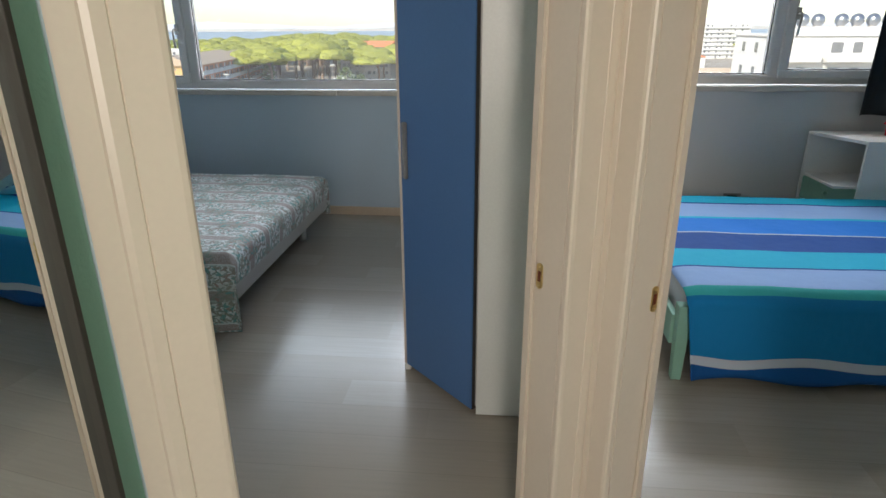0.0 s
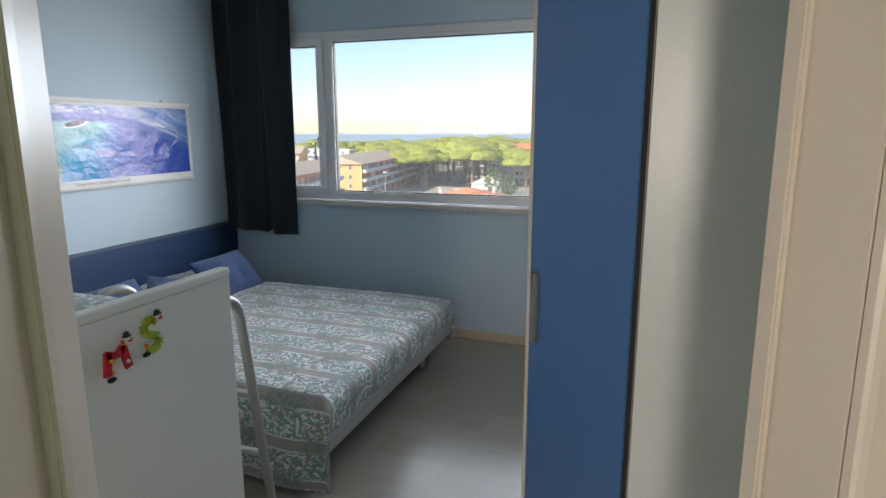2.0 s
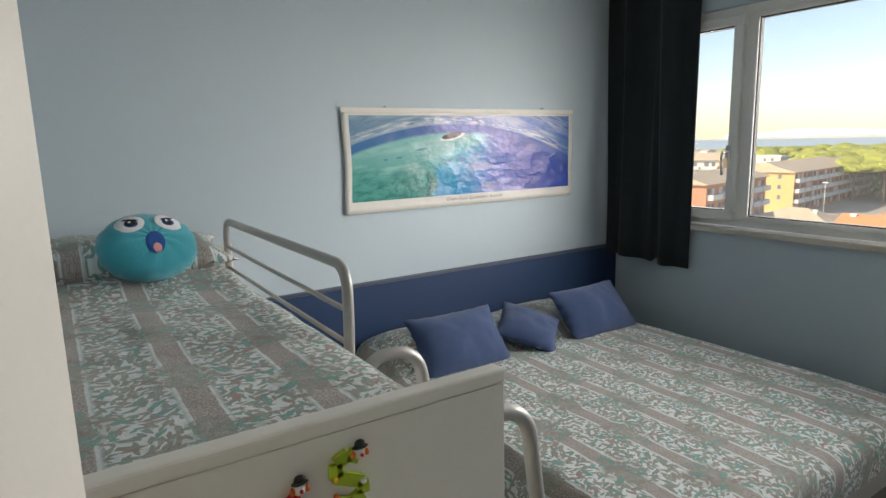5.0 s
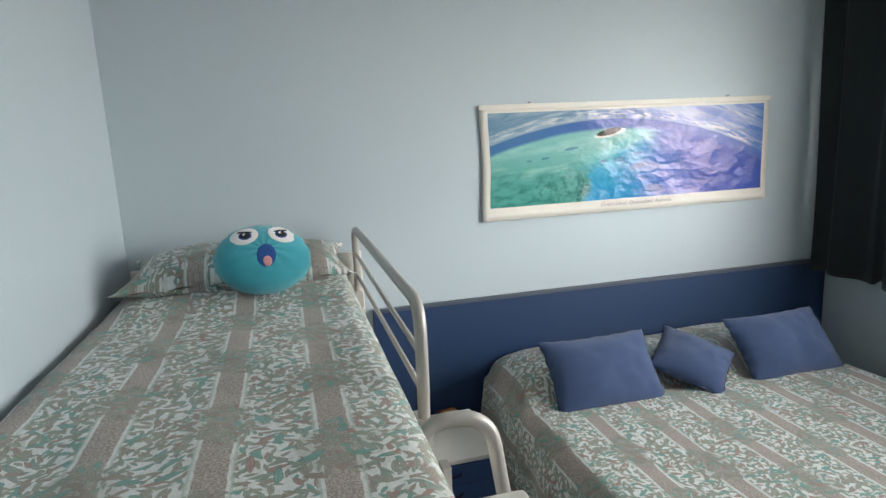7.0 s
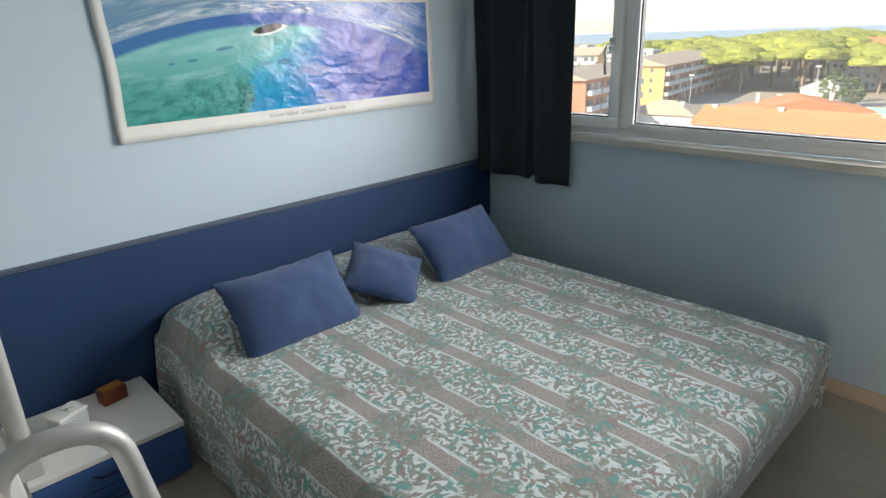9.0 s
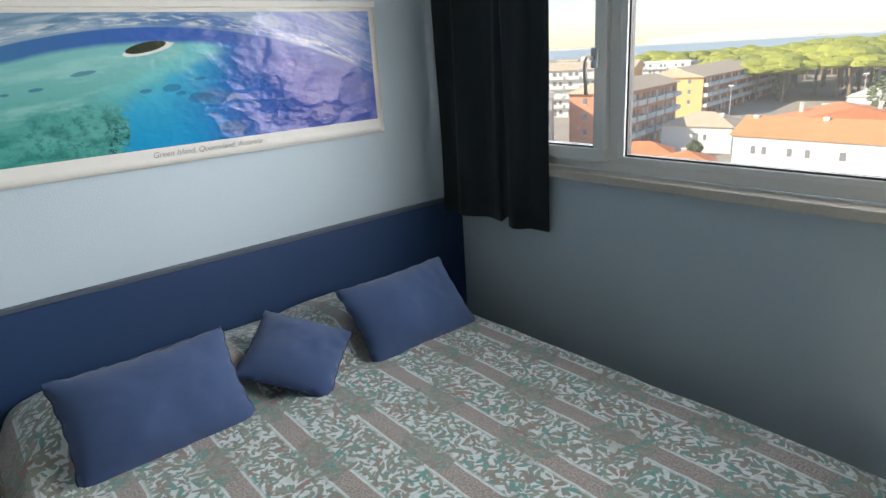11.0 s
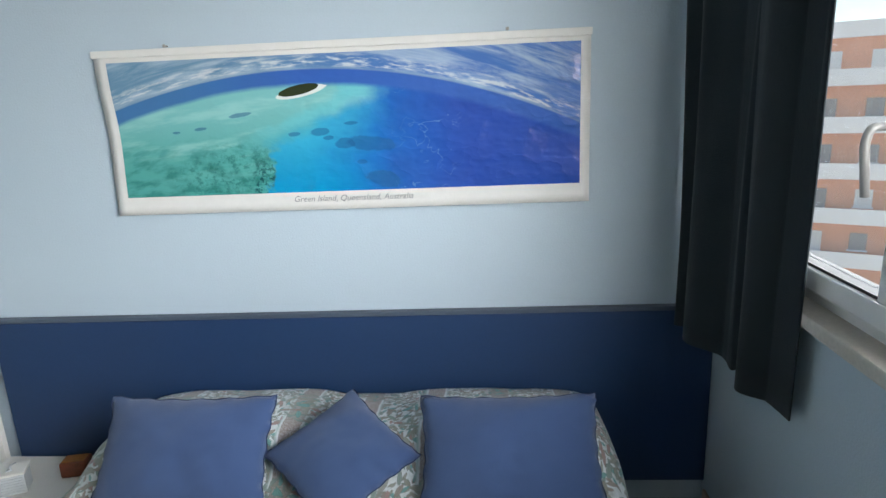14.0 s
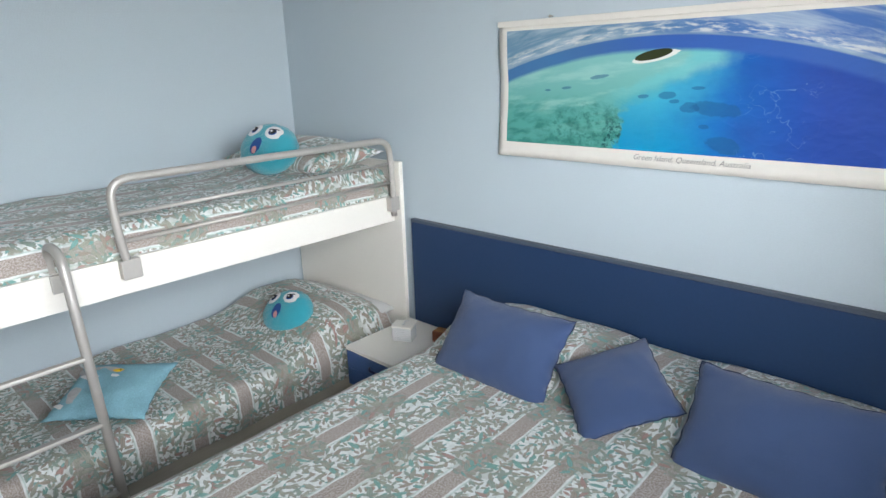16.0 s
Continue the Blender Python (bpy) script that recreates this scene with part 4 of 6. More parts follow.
def nightstand():
    n = thing("nightstand", (0.24, -2.43, 0), "low white nightstand with blue drawers", "nightstand")
    x0, x1, y0, y1, H = 0.04, 0.50, -2.67, -2.175, 0.226
    part("top", box(x0, x1, y0, y1, H - 0.02, H, 0.002), BUNKWHITE, n)
    bm = box(x0, x1 - 0.02, y0, y0 + 0.018, 0.01, H - 0.02, 0.001)
    box(x0, x1 - 0.02, y1 - 0.018, y1, 0.01, H - 0.02, 0.001, bm)
    box(x0, x1 - 0.03, y0 + 0.018, y1 - 0.018, 0.01, 0.03, bm=bm)
    part("body", bm, BUNKWHITE, n)
    for k in range(2):
        z = 0.012 + k * 0.096
        d = part("drawer", box(x1 - 0.02, x1 - 0.002, y0 + 0.003, y1 - 0.003, z, z + 0.092, 0.002), NSBLUE, n, "blue drawer front")
        ym, zm = (y0 + y1) / 2, z + 0.05
        part("handle", tube(arc([(x1 - 0.004, ym - 0.07, zm), (x1 + 0.02, ym - 0.05, zm), (x1 + 0.02, ym + 0.05, zm), (x1 - 0.004, ym + 0.07, zm)], 0.015), 0.006), DARKBLUE, d, "dark blue bow handle", smooth=True)


nightstand()


# ---- bunk bed ----
BY0, BY1 = -3.66, -2.715


def bunk_spread(x0, x1, y0, y1, z, pillow, front_drop, crosswise, name, parent, label, seam=0.0):
    """A spread over one bunk: flat top with a heap over the pillow, tucked front edge."""
    def fn(u, v):
        s = x0 + u * (x1 - x0)
        t = y0 + v * (y1 - y0 + front_drop)
        over = max(0.0, t - y1)
        y = min(t, y1)
        a = abs(y - (y0 + y1) / 2) / ((y1 - y0) / 2 * 0.96)
        h = pillow * max(0.0, 1 - a ** 5) ** 0.5
        d = s - x0
        fall = 1 if d < 0.36 else max(0.0, 1 - (d - 0.36) / (0.10 if seam else 0.36))
        zz = z + h * (0.55 + 0.45 * min(1, d / 0.14)) * fall * fall * (3 - 2 * fall)
        zz += 0.008 * noise.noise(Vector((s * 3, y * 3, z))) + 0.005 * noise.noise(Vector((s * 9, y * 9, z)))
        edge = min(y1 - y, y - y0 + 0.02) if not over else 0
        zz -= 0.025 * max(0.0, 1 - edge / 0.05) ** 2 if edge < 0.05 else 0
        yy = y
        if over:
            zz -= over + (0.3 * fall * h if over > 0.03 else 0)
            yy += 0.012 * min(1, over / 0.04) + 0.006 * math.sin(s * 13) * min(1, over * 6)
        return (s, yy, zz)

    ob = part(name, sheet(90, 50, fn), QUILT, parent, label, smooth=True)

    def flat(i, co):
        q = ((i // 51) / 90 * (x1 - x0), (i % 51) / 50 * (y1 - y0 + front_drop))
        return q[::-1] if crosswise else q
    unroll(ob, flat)
    mod = ob.modifiers.new("thickness", "SOLIDIFY")
    mod.thickness, mod.offset = 0.006, -1
    return ob


def bunk():
    b = thing("bunk_bed", (1.1, -3.2, 0), "white bunk bed with a silver guard rail and floral printed bedding", "bunk bed")
    part("foot_panel", box(2.135, 2.165, BY0, BY1, 0.0, 1.12, 0.003), BUNKWHITE, b, "white foot panel")
    part("foot_panel_cap", box(2.131, 2.169, BY0, BY1 + 0.002, 1.121, 1.148, 0.008, segments=3), BUNKWHITE, b, "rounded white top edge")
    part("head_panel", box(0.035, 0.06, BY0, BY1 + 0.04, 0.0, 1.105, 0.003), BUNKWHITE, b, "white head panel")
    part("front_board", box(0.062, 2.133, BY1 - 0.03, BY1 - 0.008, 0.785, 0.922, 0.003), BUNKWHITE, b, "white front board of the upper bed")
    part("back_board", box(0.062, 2.133, BY0, BY0 + 0.02, 0.77, 0.89, 0.003), BUNKWHITE, b)
    part("upper_base", box(0.062, 2.133, BY0 + 0.02, BY1 - 0.032, 0.79, 0.81), BUNKWHITE, b)
    part("lower_base", box(0.062, 2.133, BY0, BY1 - 0.07, 0.0, 0.09, 0.003), BUNKWHITE, b)
    part("mattress", box(0.065, 2.12, BY0 + 0.02, BY1 - 0.05, 0.812, 1.02, 0.04, segments=3), MATTRESS, b, "white mattress")
    part("mattress", box(0.065, 2.12, BY0 + 0.01, BY1 - 0.06, 0.092, 0.18, 0.03, segments=3), MATTRESS, b, "white mattress")
    up = bunk_spread(0.075, 2.125, BY0 + 0.01, BY1 - 0.045, 1.045, 0.05, 0.15, False, "bedspread", b, "floral spread tucked in behind the board")
    bunk_spread(0.10, 2.10, BY0 + 0.01, BY1 - 0.035, 0.205, 0.14, 0.20, True, "bedspread", b, "floral spread draped over the lower bed")

    def rail(points, r, name, label=""):
        return part(name, tube(points, r), TUBE, b, label, smooth=True)
    y = BY1 + 0.012
    g = rail(arc([(1.43, y, 0.86), (1.45, y, 1.0), (1.455, y, 1.222), (0.10, y, 1.222), (0.085, y, 0.9), (0.085, y, 0.88)], 0.08, 7), 0.016, "guard_rail", "silver painted guard rail")
    for z, xr in ((1.10, 0.098), (1.0, 0.092)):
        part("rail_bar", tube([(1.455, y, z - 0.008), (xr, y, z)], 0.008), TUBE, g, smooth=True)
    for x in (1.43, 0.085):
        part("rail_clamp", box(x - 0.035, x + 0.035, y - 0.02, y + 0.018, 0.85, 0.925, 0.004), TUBE, g, "grey clamp")
    # ladder
    lad = []
    for x in (1.67, 2.10):
        yb = BY1
        pts = arc([(x, yb - 0.045, 0.88), (x, yb - 0.045, 1.03), (x, yb + 0.108, 1.02), (x, yb + 0.255, 0.012)], 0.072, 8)
        lad.append(part("ladder_rail", tube(pts, 0.017), TUBE, b, "silver ladder rail hooked over the board", smooth=True))
        part("rubber_foot", tube([(x, yb + 0.254, 0.022), (x, yb + 0.257, 0.0)], 0.02), GASKET, lad[-1], "black rubber foot", smooth=True)
        part("hook_plate", box(x - 0.02, x + 0.02, yb - 0.006, yb + 0.014, 0.86, 0.925, 0.003), TUBE, lad[-1])
    for z in (0.16, 0.42, 0.66):
        yy = BY1 + 0.255 - z / 1.02 * 0.147
        part("rung", box(1.67, 2.10, yy - 0.014, yy + 0.014, z - 0.008, z + 0.008, 0.006), TUBE, lad[0], "silver ladder rung")
    return b


bunk()


def pillow_on_bunk():
    ob = part("pillow", laid(cushion(0.88, 0.46, 0.18, sag=0.13, seed=11), frame_of((0.31, -3.19, 1.135), (0.0, 1, 0), (-1, 0, 0.10))), QUILT, None, "pillow in a floral cover lying on the upper bunk", smooth=True, category="pillow")
    unroll(ob, lambda i, co: (co.x + co.z * 0.5, co.y))
    part("pillow_case", laid(cushion(0.44, 0.28, 0.08, seed=12), frame_of((0.17, -2.99, 0.245), (0.0, 1, 0), (-1, 0, 0.1))), MATTRESS, None, "white pillow peeping out from the lower bunk's spread", smooth=True, category="pillow")


pillow_on_bunk()


def doll(c, xa, up, r, label):
    """A round plush cushion with two eyes and an open mouth."""
    m = frame_of(c, xa, up)
    z = m.to_3x3().col[2]
    d = thing("plush_cushion", c, label, "plush cushion", "round plush cushions")
    body = bmesh.new()

    def fn_s(s):
        def fn(u, v):
            a, q = u * 2 * math.pi, (v * 0.999 + 0.001)
            rad = r * q * (1 + 0.05 * math.cos(2 * a) + 0.016 * math.sin(a * 17) * q ** 3)
            t = max(0.0, 1 - q ** 2.6) ** 0.5 * r * 0.52 * (1 + 0.02 * math.sin(a * 11 + 3 * q))
            return (rad * math.cos(a), rad * math.sin(a) * 0.86, s * t)
        return fn
    for s in (1, -1):
        sheet(48, 14, fn_s(s), body)
    bmesh.ops.remove_doubles(body, verts=body.verts[:], dist=0.002)
    bmesh.ops.recalc_face_normals(body, faces=body.faces[:])
    part("body", laid(body, m), PLUSH, d, "turquoise plush body", smooth=True)

    def patch(cx, cy, rx, ry, lift, mat_, name, parent=d, label_="", turn=0.0):
        bm = bmesh.new()
        ca, sa = math.cos(turn), math.sin(turn)

        def zof(x, y):
            q = min(1.0, math.hypot(x / r, y / (0.86 * r)))
            return max(0.0, 1 - q ** 2.6) ** 0.5 * r * 0.52

        def fn(u, v):
            a = u * 2 * math.pi
            lx, ly = rx * v * math.cos(a), ry * v * math.sin(a)
            x, y = cx + lx * ca - ly * sa, cy + lx * sa + ly * ca
            return (x, y, zof(x, y) + lift * (1 - max(0, v - 0.85) * 5) + 0.001)
        sheet(24, 5, fn, bm)
        bmesh.ops.remove_doubles(bm, verts=bm.verts[:], dist=0.0004)
        bmesh.ops.recalc_face_normals(bm, faces=bm.faces[:])
        return part(name, laid(bm, m), mat_, parent, label_, smooth=True)
    for s in (-1, 1):
        e = patch(s * 0.40 * r, 0.36 * r, 0.30 * r, 0.23 * r, 0.003, WHITECLOTH, "eye", label_="white eye", turn=s * -0.25)
        patch(s * 0.38 * r, 0.35 * r, 0.155 * r, 0.125 * r, 0.004, MOUTHBLUE, "iris", e, "deep blue iris")
        patch(s * 0.38 * r, 0.36 * r, 0.115 * r, 0.095 * r, 0.006, BLACKCLOTH, "pupil", e)
        patch(s * 0.38 * r, 0.45 * r, 0.17 * r, 0.022 * r, 0.007, BLACKCLOTH, "eyelid", e, "black stitched eyelid", s * 0.2)
        patch(s * 0.38 * r - 0.03 * r, 0.38 * r, 0.035 * r, 0.03 * r, 0.009, WHITECLOTH, "glint", e)
    mo = patch(0.0, -0.16 * r, 0.20 * r, 0.27 * r, 0.003, MOUTHBLUE, "mouth", label_="deep blue mouth", turn=-0.15)
    patch(0.01 * r, -0.30 * r, 0.10 * r, 0.12 * r, 0.005, PINK, "tongue", mo)


doll((0.555, -3.09, 1.20), (-0.16, 0.96, -0.05), (-0.60, -0.06, 0.79), 0.166, "round turquoise plush cushion with big eyes on upper bunk")
doll((0.565, -3.07, 0.325), (-0.22, 0.92, 0.20), (-0.66, -0.22, 0.70), 0.155, "round turquoise plush cushion with big eyes on lower bunk")

pc = thing("printed_cushion", (1.45, -3.15, 0.4), "pale blue square cushion with a printed cat on lower bunk", "cushion")
mm = frame_of((1.49, -3.0, 0.290), (-0.27, 0.29, 0.0), (-0.21, -0.26, 0.06))
part("cover", laid(cushion(0.42, 0.37, 0.10, sag=0.10, seed=21), mm), SEWN, pc, smooth=True)
for (cx, cy, rx, ry, mat_, nm, lab) in ((-0.07, 0.06, 0.085, 0.050, GREYPRINT, "print", "grey and white printed figure"), (-0.06, 0.03, 0.075, 0.026, WHITECLOTH, "print", "white printed belly"), (-0.12, -0.06, 0.030, 0.060, GREYPRINT, "print", ""), (-0.14, -0.12, 0.04, 0.018, WHITECLOTH, "print", ""), (0.0, 0.075, 0.022, 0.012, YELLOW, "print", "yellow printed mark"), (0.008, 0.076, 0.008, 0.009, BLACKP, "print", "black printed eye")):
    bm = sheet(20, 3, lambda u, v: (cx + rx * v * math.cos(u * 6.2832) * (1 + 0.2 * math.sin(u * 18)), cy + ry * v * math.sin(u * 6.2832), 0.056 - 0.004 * v - 0.9 * (cx * cx + cy * cy) + (0.002 if mat_ is not GREYPRINT else 0)))
    part(nm, laid(bm, mm), mat_, pc, lab, smooth=True)


# ---- letters on the foot panel ----
def letter(name, at, strokes, mat_, label, head, feet):
    """A painted wooden letter made of flat bars, with a clown's head and dark shoes, fixed to the panel facing +x."""
    x = 2.1655
    L = thing(name, (x, *at), label, "wall letter", "painted wooden letters")
    bm = bmesh.new()
    for (a, b, w) in strokes:
        a, b = Vector((0, *a)), Vector((0, *b))
        way = (b - a).normalized()
        s = Vector((0, -way.z, way.y)) * w / 2
        off = Vector((x, *at))
        base = [a - s, b - s, b + s, a + s]
        lo = [bm.verts.new(p + off) for p in base]
        hi = [bm.verts.new(p + off + Vector((0.008, 0, 0))) for p in base]
        fs = [bm.faces.new(hi), bm.faces.new(lo[::-1])] + [bm.faces.new((lo[i], lo[(i + 1) % 4], hi[(i + 1) % 4], hi[i])) for i in range(4)]
        bmesh.ops.recalc_face_normals(bm, faces=fs)
    part("letter", bm, mat_, L, label.split(" letter")[0] + " body")

    def disc(cy, cz, ry, rz, lift, m2, nm, parent=L, lab=""):
        b2 = bmesh.new()
        q = Matrix.Translation((x + lift, at[0] + cy, at[1] + cz)) @ Matrix.Diagonal((0.006, ry, rz, 1))
        bmesh.ops.create_uvsphere(b2, u_segments=14, v_segments=8, radius=1.0, matrix=q)
        return part(nm, b2, m2, parent, lab, smooth=True)
    hy, hz = head
    f = disc(hy, hz, 0.0105, 0.011, 0.008, SKIN, "face", lab="clown's face")
    disc(hy, hz + 0.001, 0.008, 0.008, 0.011, WHITECLOTH, "make_up", f)
    disc(hy, hz, 0.003, 0.003, 0.016, RED, "nose", f)
    disc(hy - 0.0115, hz - 0.001, 0.004, 0.006, 0.009, ORANGE, "hair", f)
    disc(hy + 0.0115, hz - 0.001, 0.004, 0.006, 0.009, ORANGE, "hair", f)
    disc(hy, hz + 0.011, 0.014, 0.004, 0.011, BLACKP, "hat_brim", f)
    disc(hy, hz + 0.016, 0.009, 0.007, 0.010, BLACKP, "hat_crown", f)
    for (fy, fz) in feet:
        disc(fy, fz, 0.013, 0.007, 0.010, BLACKP, "shoe", lab="black shoe")
    for (dy, dz, m2) in ((-0.024, 0.012, YELLOW), (0.022, -0.004, WHITECLOTH), (-0.024, -0.016, ORANGE)):
        disc(dy, dz, 0.005, 0.005, 0.009, m2, "spot", lab="painted spot")


letter("letter_m", (-3.135, 1.005), [((-0.034, -0.024), (-0.028, 0.034), 0.019), ((-0.034, 0.03), (-0.006, 0.018), 0.017), ((-0.006, 0.018), (0.016, 0.034), 0.017), ((0.014, 0.036), (0.028, -0.022), 0.020)], RED, "red wooden letter M with a clown head on white panel", (0.024, 0.048), [(-0.028, -0.033)])
S = [(0.018, 0.036), (0.0, 0.046), (-0.022, 0.036), (-0.022, 0.014), (0.0, 0.004), (0.022, -0.006), (0.022, -0.026), (0.0, -0.036), (-0.020, -0.030)]
letter("letter_s", (-3.03, 1.035), [(a, b, 0.021) for a, b in zip(S, S[1:])], LIME, "lime green wooden letter S with a clown head on white panel", (0.018, 0.045), [(-0.026, -0.038)])


# ---- curtain ----
def curtain(name, x0, x1, y, z0, z1, folds, label, seed, lean=0.0):
    c = thing(name, ((x0 + x1) / 2, y, z1), label, "curtain")
    rnd = random.Random(seed)
    ph = [rnd.uniform(-0.6, 0.6) for _ in range(8)]

    def fn(u, v):
        x = x0 + u * (x1 - x0)
        a = u * folds * 2 * math.pi + ph[0] + 0.5 * math.sin(u * 5 + ph[1])
        amp = 0.034 + 0.012 * math.sin(u * 9 + ph[2])
        deep = max(0.0, 1 - abs(u - 0.60) / 0.045)
        yy = y + lean * u + amp * math.sin(a) * min(1.0, (1 - u) * 5 + 0.15) + 0.006 * math.sin(a * 2.3 + v * 4) + 0.05 * deep * v - 0.012 * math.sin(v * 5 + u * 8) * (1 - u)
        zz = z1 + (z0 - z1) * v
        if v > 0.97:
            zz += 0.012 * math.sin(u * 7 + ph[3]) - 0.035 * max(0.0, u - 0.62) / 0.38 + 0.03 * deep
        return (x + 0.008 * math.sin(a * 0.5 + v * 3) + 0.010 * (v - 0.5) * math.sin(u * 11) * (1 - u), min(yy, y + lean * u + 0.035 - 0.03 * u), zz)
    ob = part("cloth", sheet(120, 26, fn), CURTAIN, c, "dark navy curtain cloth in soft folds", smooth=True)
    mod = ob.modifiers.new("thickness", "SOLIDIFY")
    mod.thickness, mod.offset = 0.004, 0
    return c


curtain("curtain", 0.065, 0.672, -0.10, 0.745, 2.56, 2.6, "dark navy curtain gathered in the corner beside the window", 3, 0.098)
curtain("curtain", 5.78, 6.5, -0.46, 0.90, 2.56, 3.0, "dark navy curtain beside the second room's window", 5)
rod = thing("curtain_rod", (1.6, -0.09, 2.57), "white curtain rail over the window", "curtain rail")
part("rail", box(0.03, 3.2, -0.065, -0.035, 2.565, 2.585, 0.004), PVC, rod)


# ---- poster ----
PY0, PY1, PZ0, PZ1 = -2.055, -0.391, 1.185, 1.737
PRINT = poster_material(PY0 + 0.042, PY1 - 0.032, PZ0 + 0.063, PZ1 - 0.028)
po = thing("poster", (0.01, -1.22, PZ0), "creased panoramic poster of a green coral island with white border", "poster")


def poster_sheet(y0, y1, z0, z1, lift, nx=60, nz=20):
    def fn(u, v):
        y, z = y0 + u * (y1 - y0), z0 + v * (z1 - z0)
        curl = 0.005 * max(0, 1 - (z - PZ0) / 0.10) ** 2 + 0.004 * max(0, 1 - (y - PY0) / 0.06) * (1 - v)
        w = 0.003 * noise.noise(Vector((y * 4, z * 4, 0))) + 0.0012 * noise.noise(Vector((y * 13, z * 13, 4)))
        return (0.010 + lift + curl + w, y + 0.004 * math.sin(z * 14) * (u < 0.02), z)
    bm = sheet(nx, nz, fn)
    bmesh.ops.recalc_face_normals(bm, faces=bm.faces[:])
    return bm


ob = part("paper", poster_sheet(PY0, PY1, PZ0, PZ1, 0.0), PAPER, po, "white poster paper", smooth=True)
md = ob.modifiers.new("thickness", "SOLIDIFY")
md.thickness, md.offset = 0.0008, 0
part("print", poster_sheet(PY0 + 0.042, PY1 - 0.032, PZ0 + 0.063, PZ1 - 0.028, 0.0012), PRINT, po, "glossy print of a green island in a blue reef", smooth=True)
part("top_strip", box(0.008, 0.018, PY0 - 0.008, PY1 + 0.003, PZ1 - 0.012, PZ1 + 0.012, 0.003), PAPER, po, "white hanging strip")
for y in (-1.80, -0.66):
    nail = thing("nail", (0.006, y, PZ1 + 0.016), "small grey nail holding the poster", "nail", "poster nails")
    part("shank", tube([(0.0, y, PZ1 + 0.018), (0.02, y, PZ1 + 0.018)], 0.0035, sides=8), PEWTER, nail, smooth=True)
    part("head", tube([(0.02, y, PZ1 + 0.018), (0.0215, y, PZ1 + 0.018)], 0.006, sides=10), PEWTER, nail, smooth=True)


def writing(text, m, size, mat_, parent, label):
    cu = bpy.data.curves.new("caption", "FONT")
    cu.body, cu.size, cu.extrude, cu.shear, cu.align_x = text, size, 0.0002, 0.3, "CENTER"
    tmp = new("caption", cu)
    me = bpy.data.meshes.new_from_object(tmp)
    bpy.data.objects.remove(tmp)
    me.transform(m)
    me.materials.clear()
    me.materials.append(mat_)
    ob = new("caption", me)
    ob.parent = parent
    ob.matrix_parent_inverse = Matrix.Translation(-parent.location)
    return tagged(ob, label)


writing("Green Island, Queensland, Australia", frame_of((0.0165, -1.205, PZ0 + 0.030), (0, 1, 0), (0, 0, 1)), 0.029, INK, po, "grey italic caption")

# ---- small things on the nightstand and walls ----
tb = thing("small_box", (0.26, -2.49, 0.226), "small white woven box with a tied cloth lid on the nightstand", "box")
TB = pose(0.255, -2.49, 0.226, rz=24)
bm = bmesh.new()
for k in range(7):
    box(-0.038, 0.038, -0.052, 0.052, 0.002 + k * 0.0105, 0.0115 + k * 0.0105, 0.002, bm)
part("body", laid(bm, TB), MATTRESS, tb, "white woven side bands")
part("lid", laid(box(-0.043, 0.043, -0.057, 0.057, 0.076, 0.086, 0.004), TB), BUNKWHITE, tb, "white lid")
for sgn in (-1, 1):
    part("bow", laid(tube([(0, 0, 0.089), (0.012 * sgn, 0.010, 0.098), (0.026 * sgn, 0.016, 0.094), (0.022 * sgn, -0.004, 0.090), (0, 0, 0.089)], 0.0022, sides=6), TB), WHITECLOTH, tb, "thin white ribbon loop", smooth=True)
ck = thing("wooden_box", (0.15, -2.315, 0.226), "small red-brown wooden box with an amber top on the nightstand", "box")
CK = pose(0.15, -2.315, 0.226, rz=10)
part("case", laid(box(-0.032, 0.032, -0.047, 0.047, 0.0, 0.06, 0.007), CK), WOODDARK, ck)
part("lid", laid(box(-0.024, 0.024, -0.039, 0.039, 0.0605, 0.0635, 0.001), CK), AMBER, ck, "amber inlaid lid")


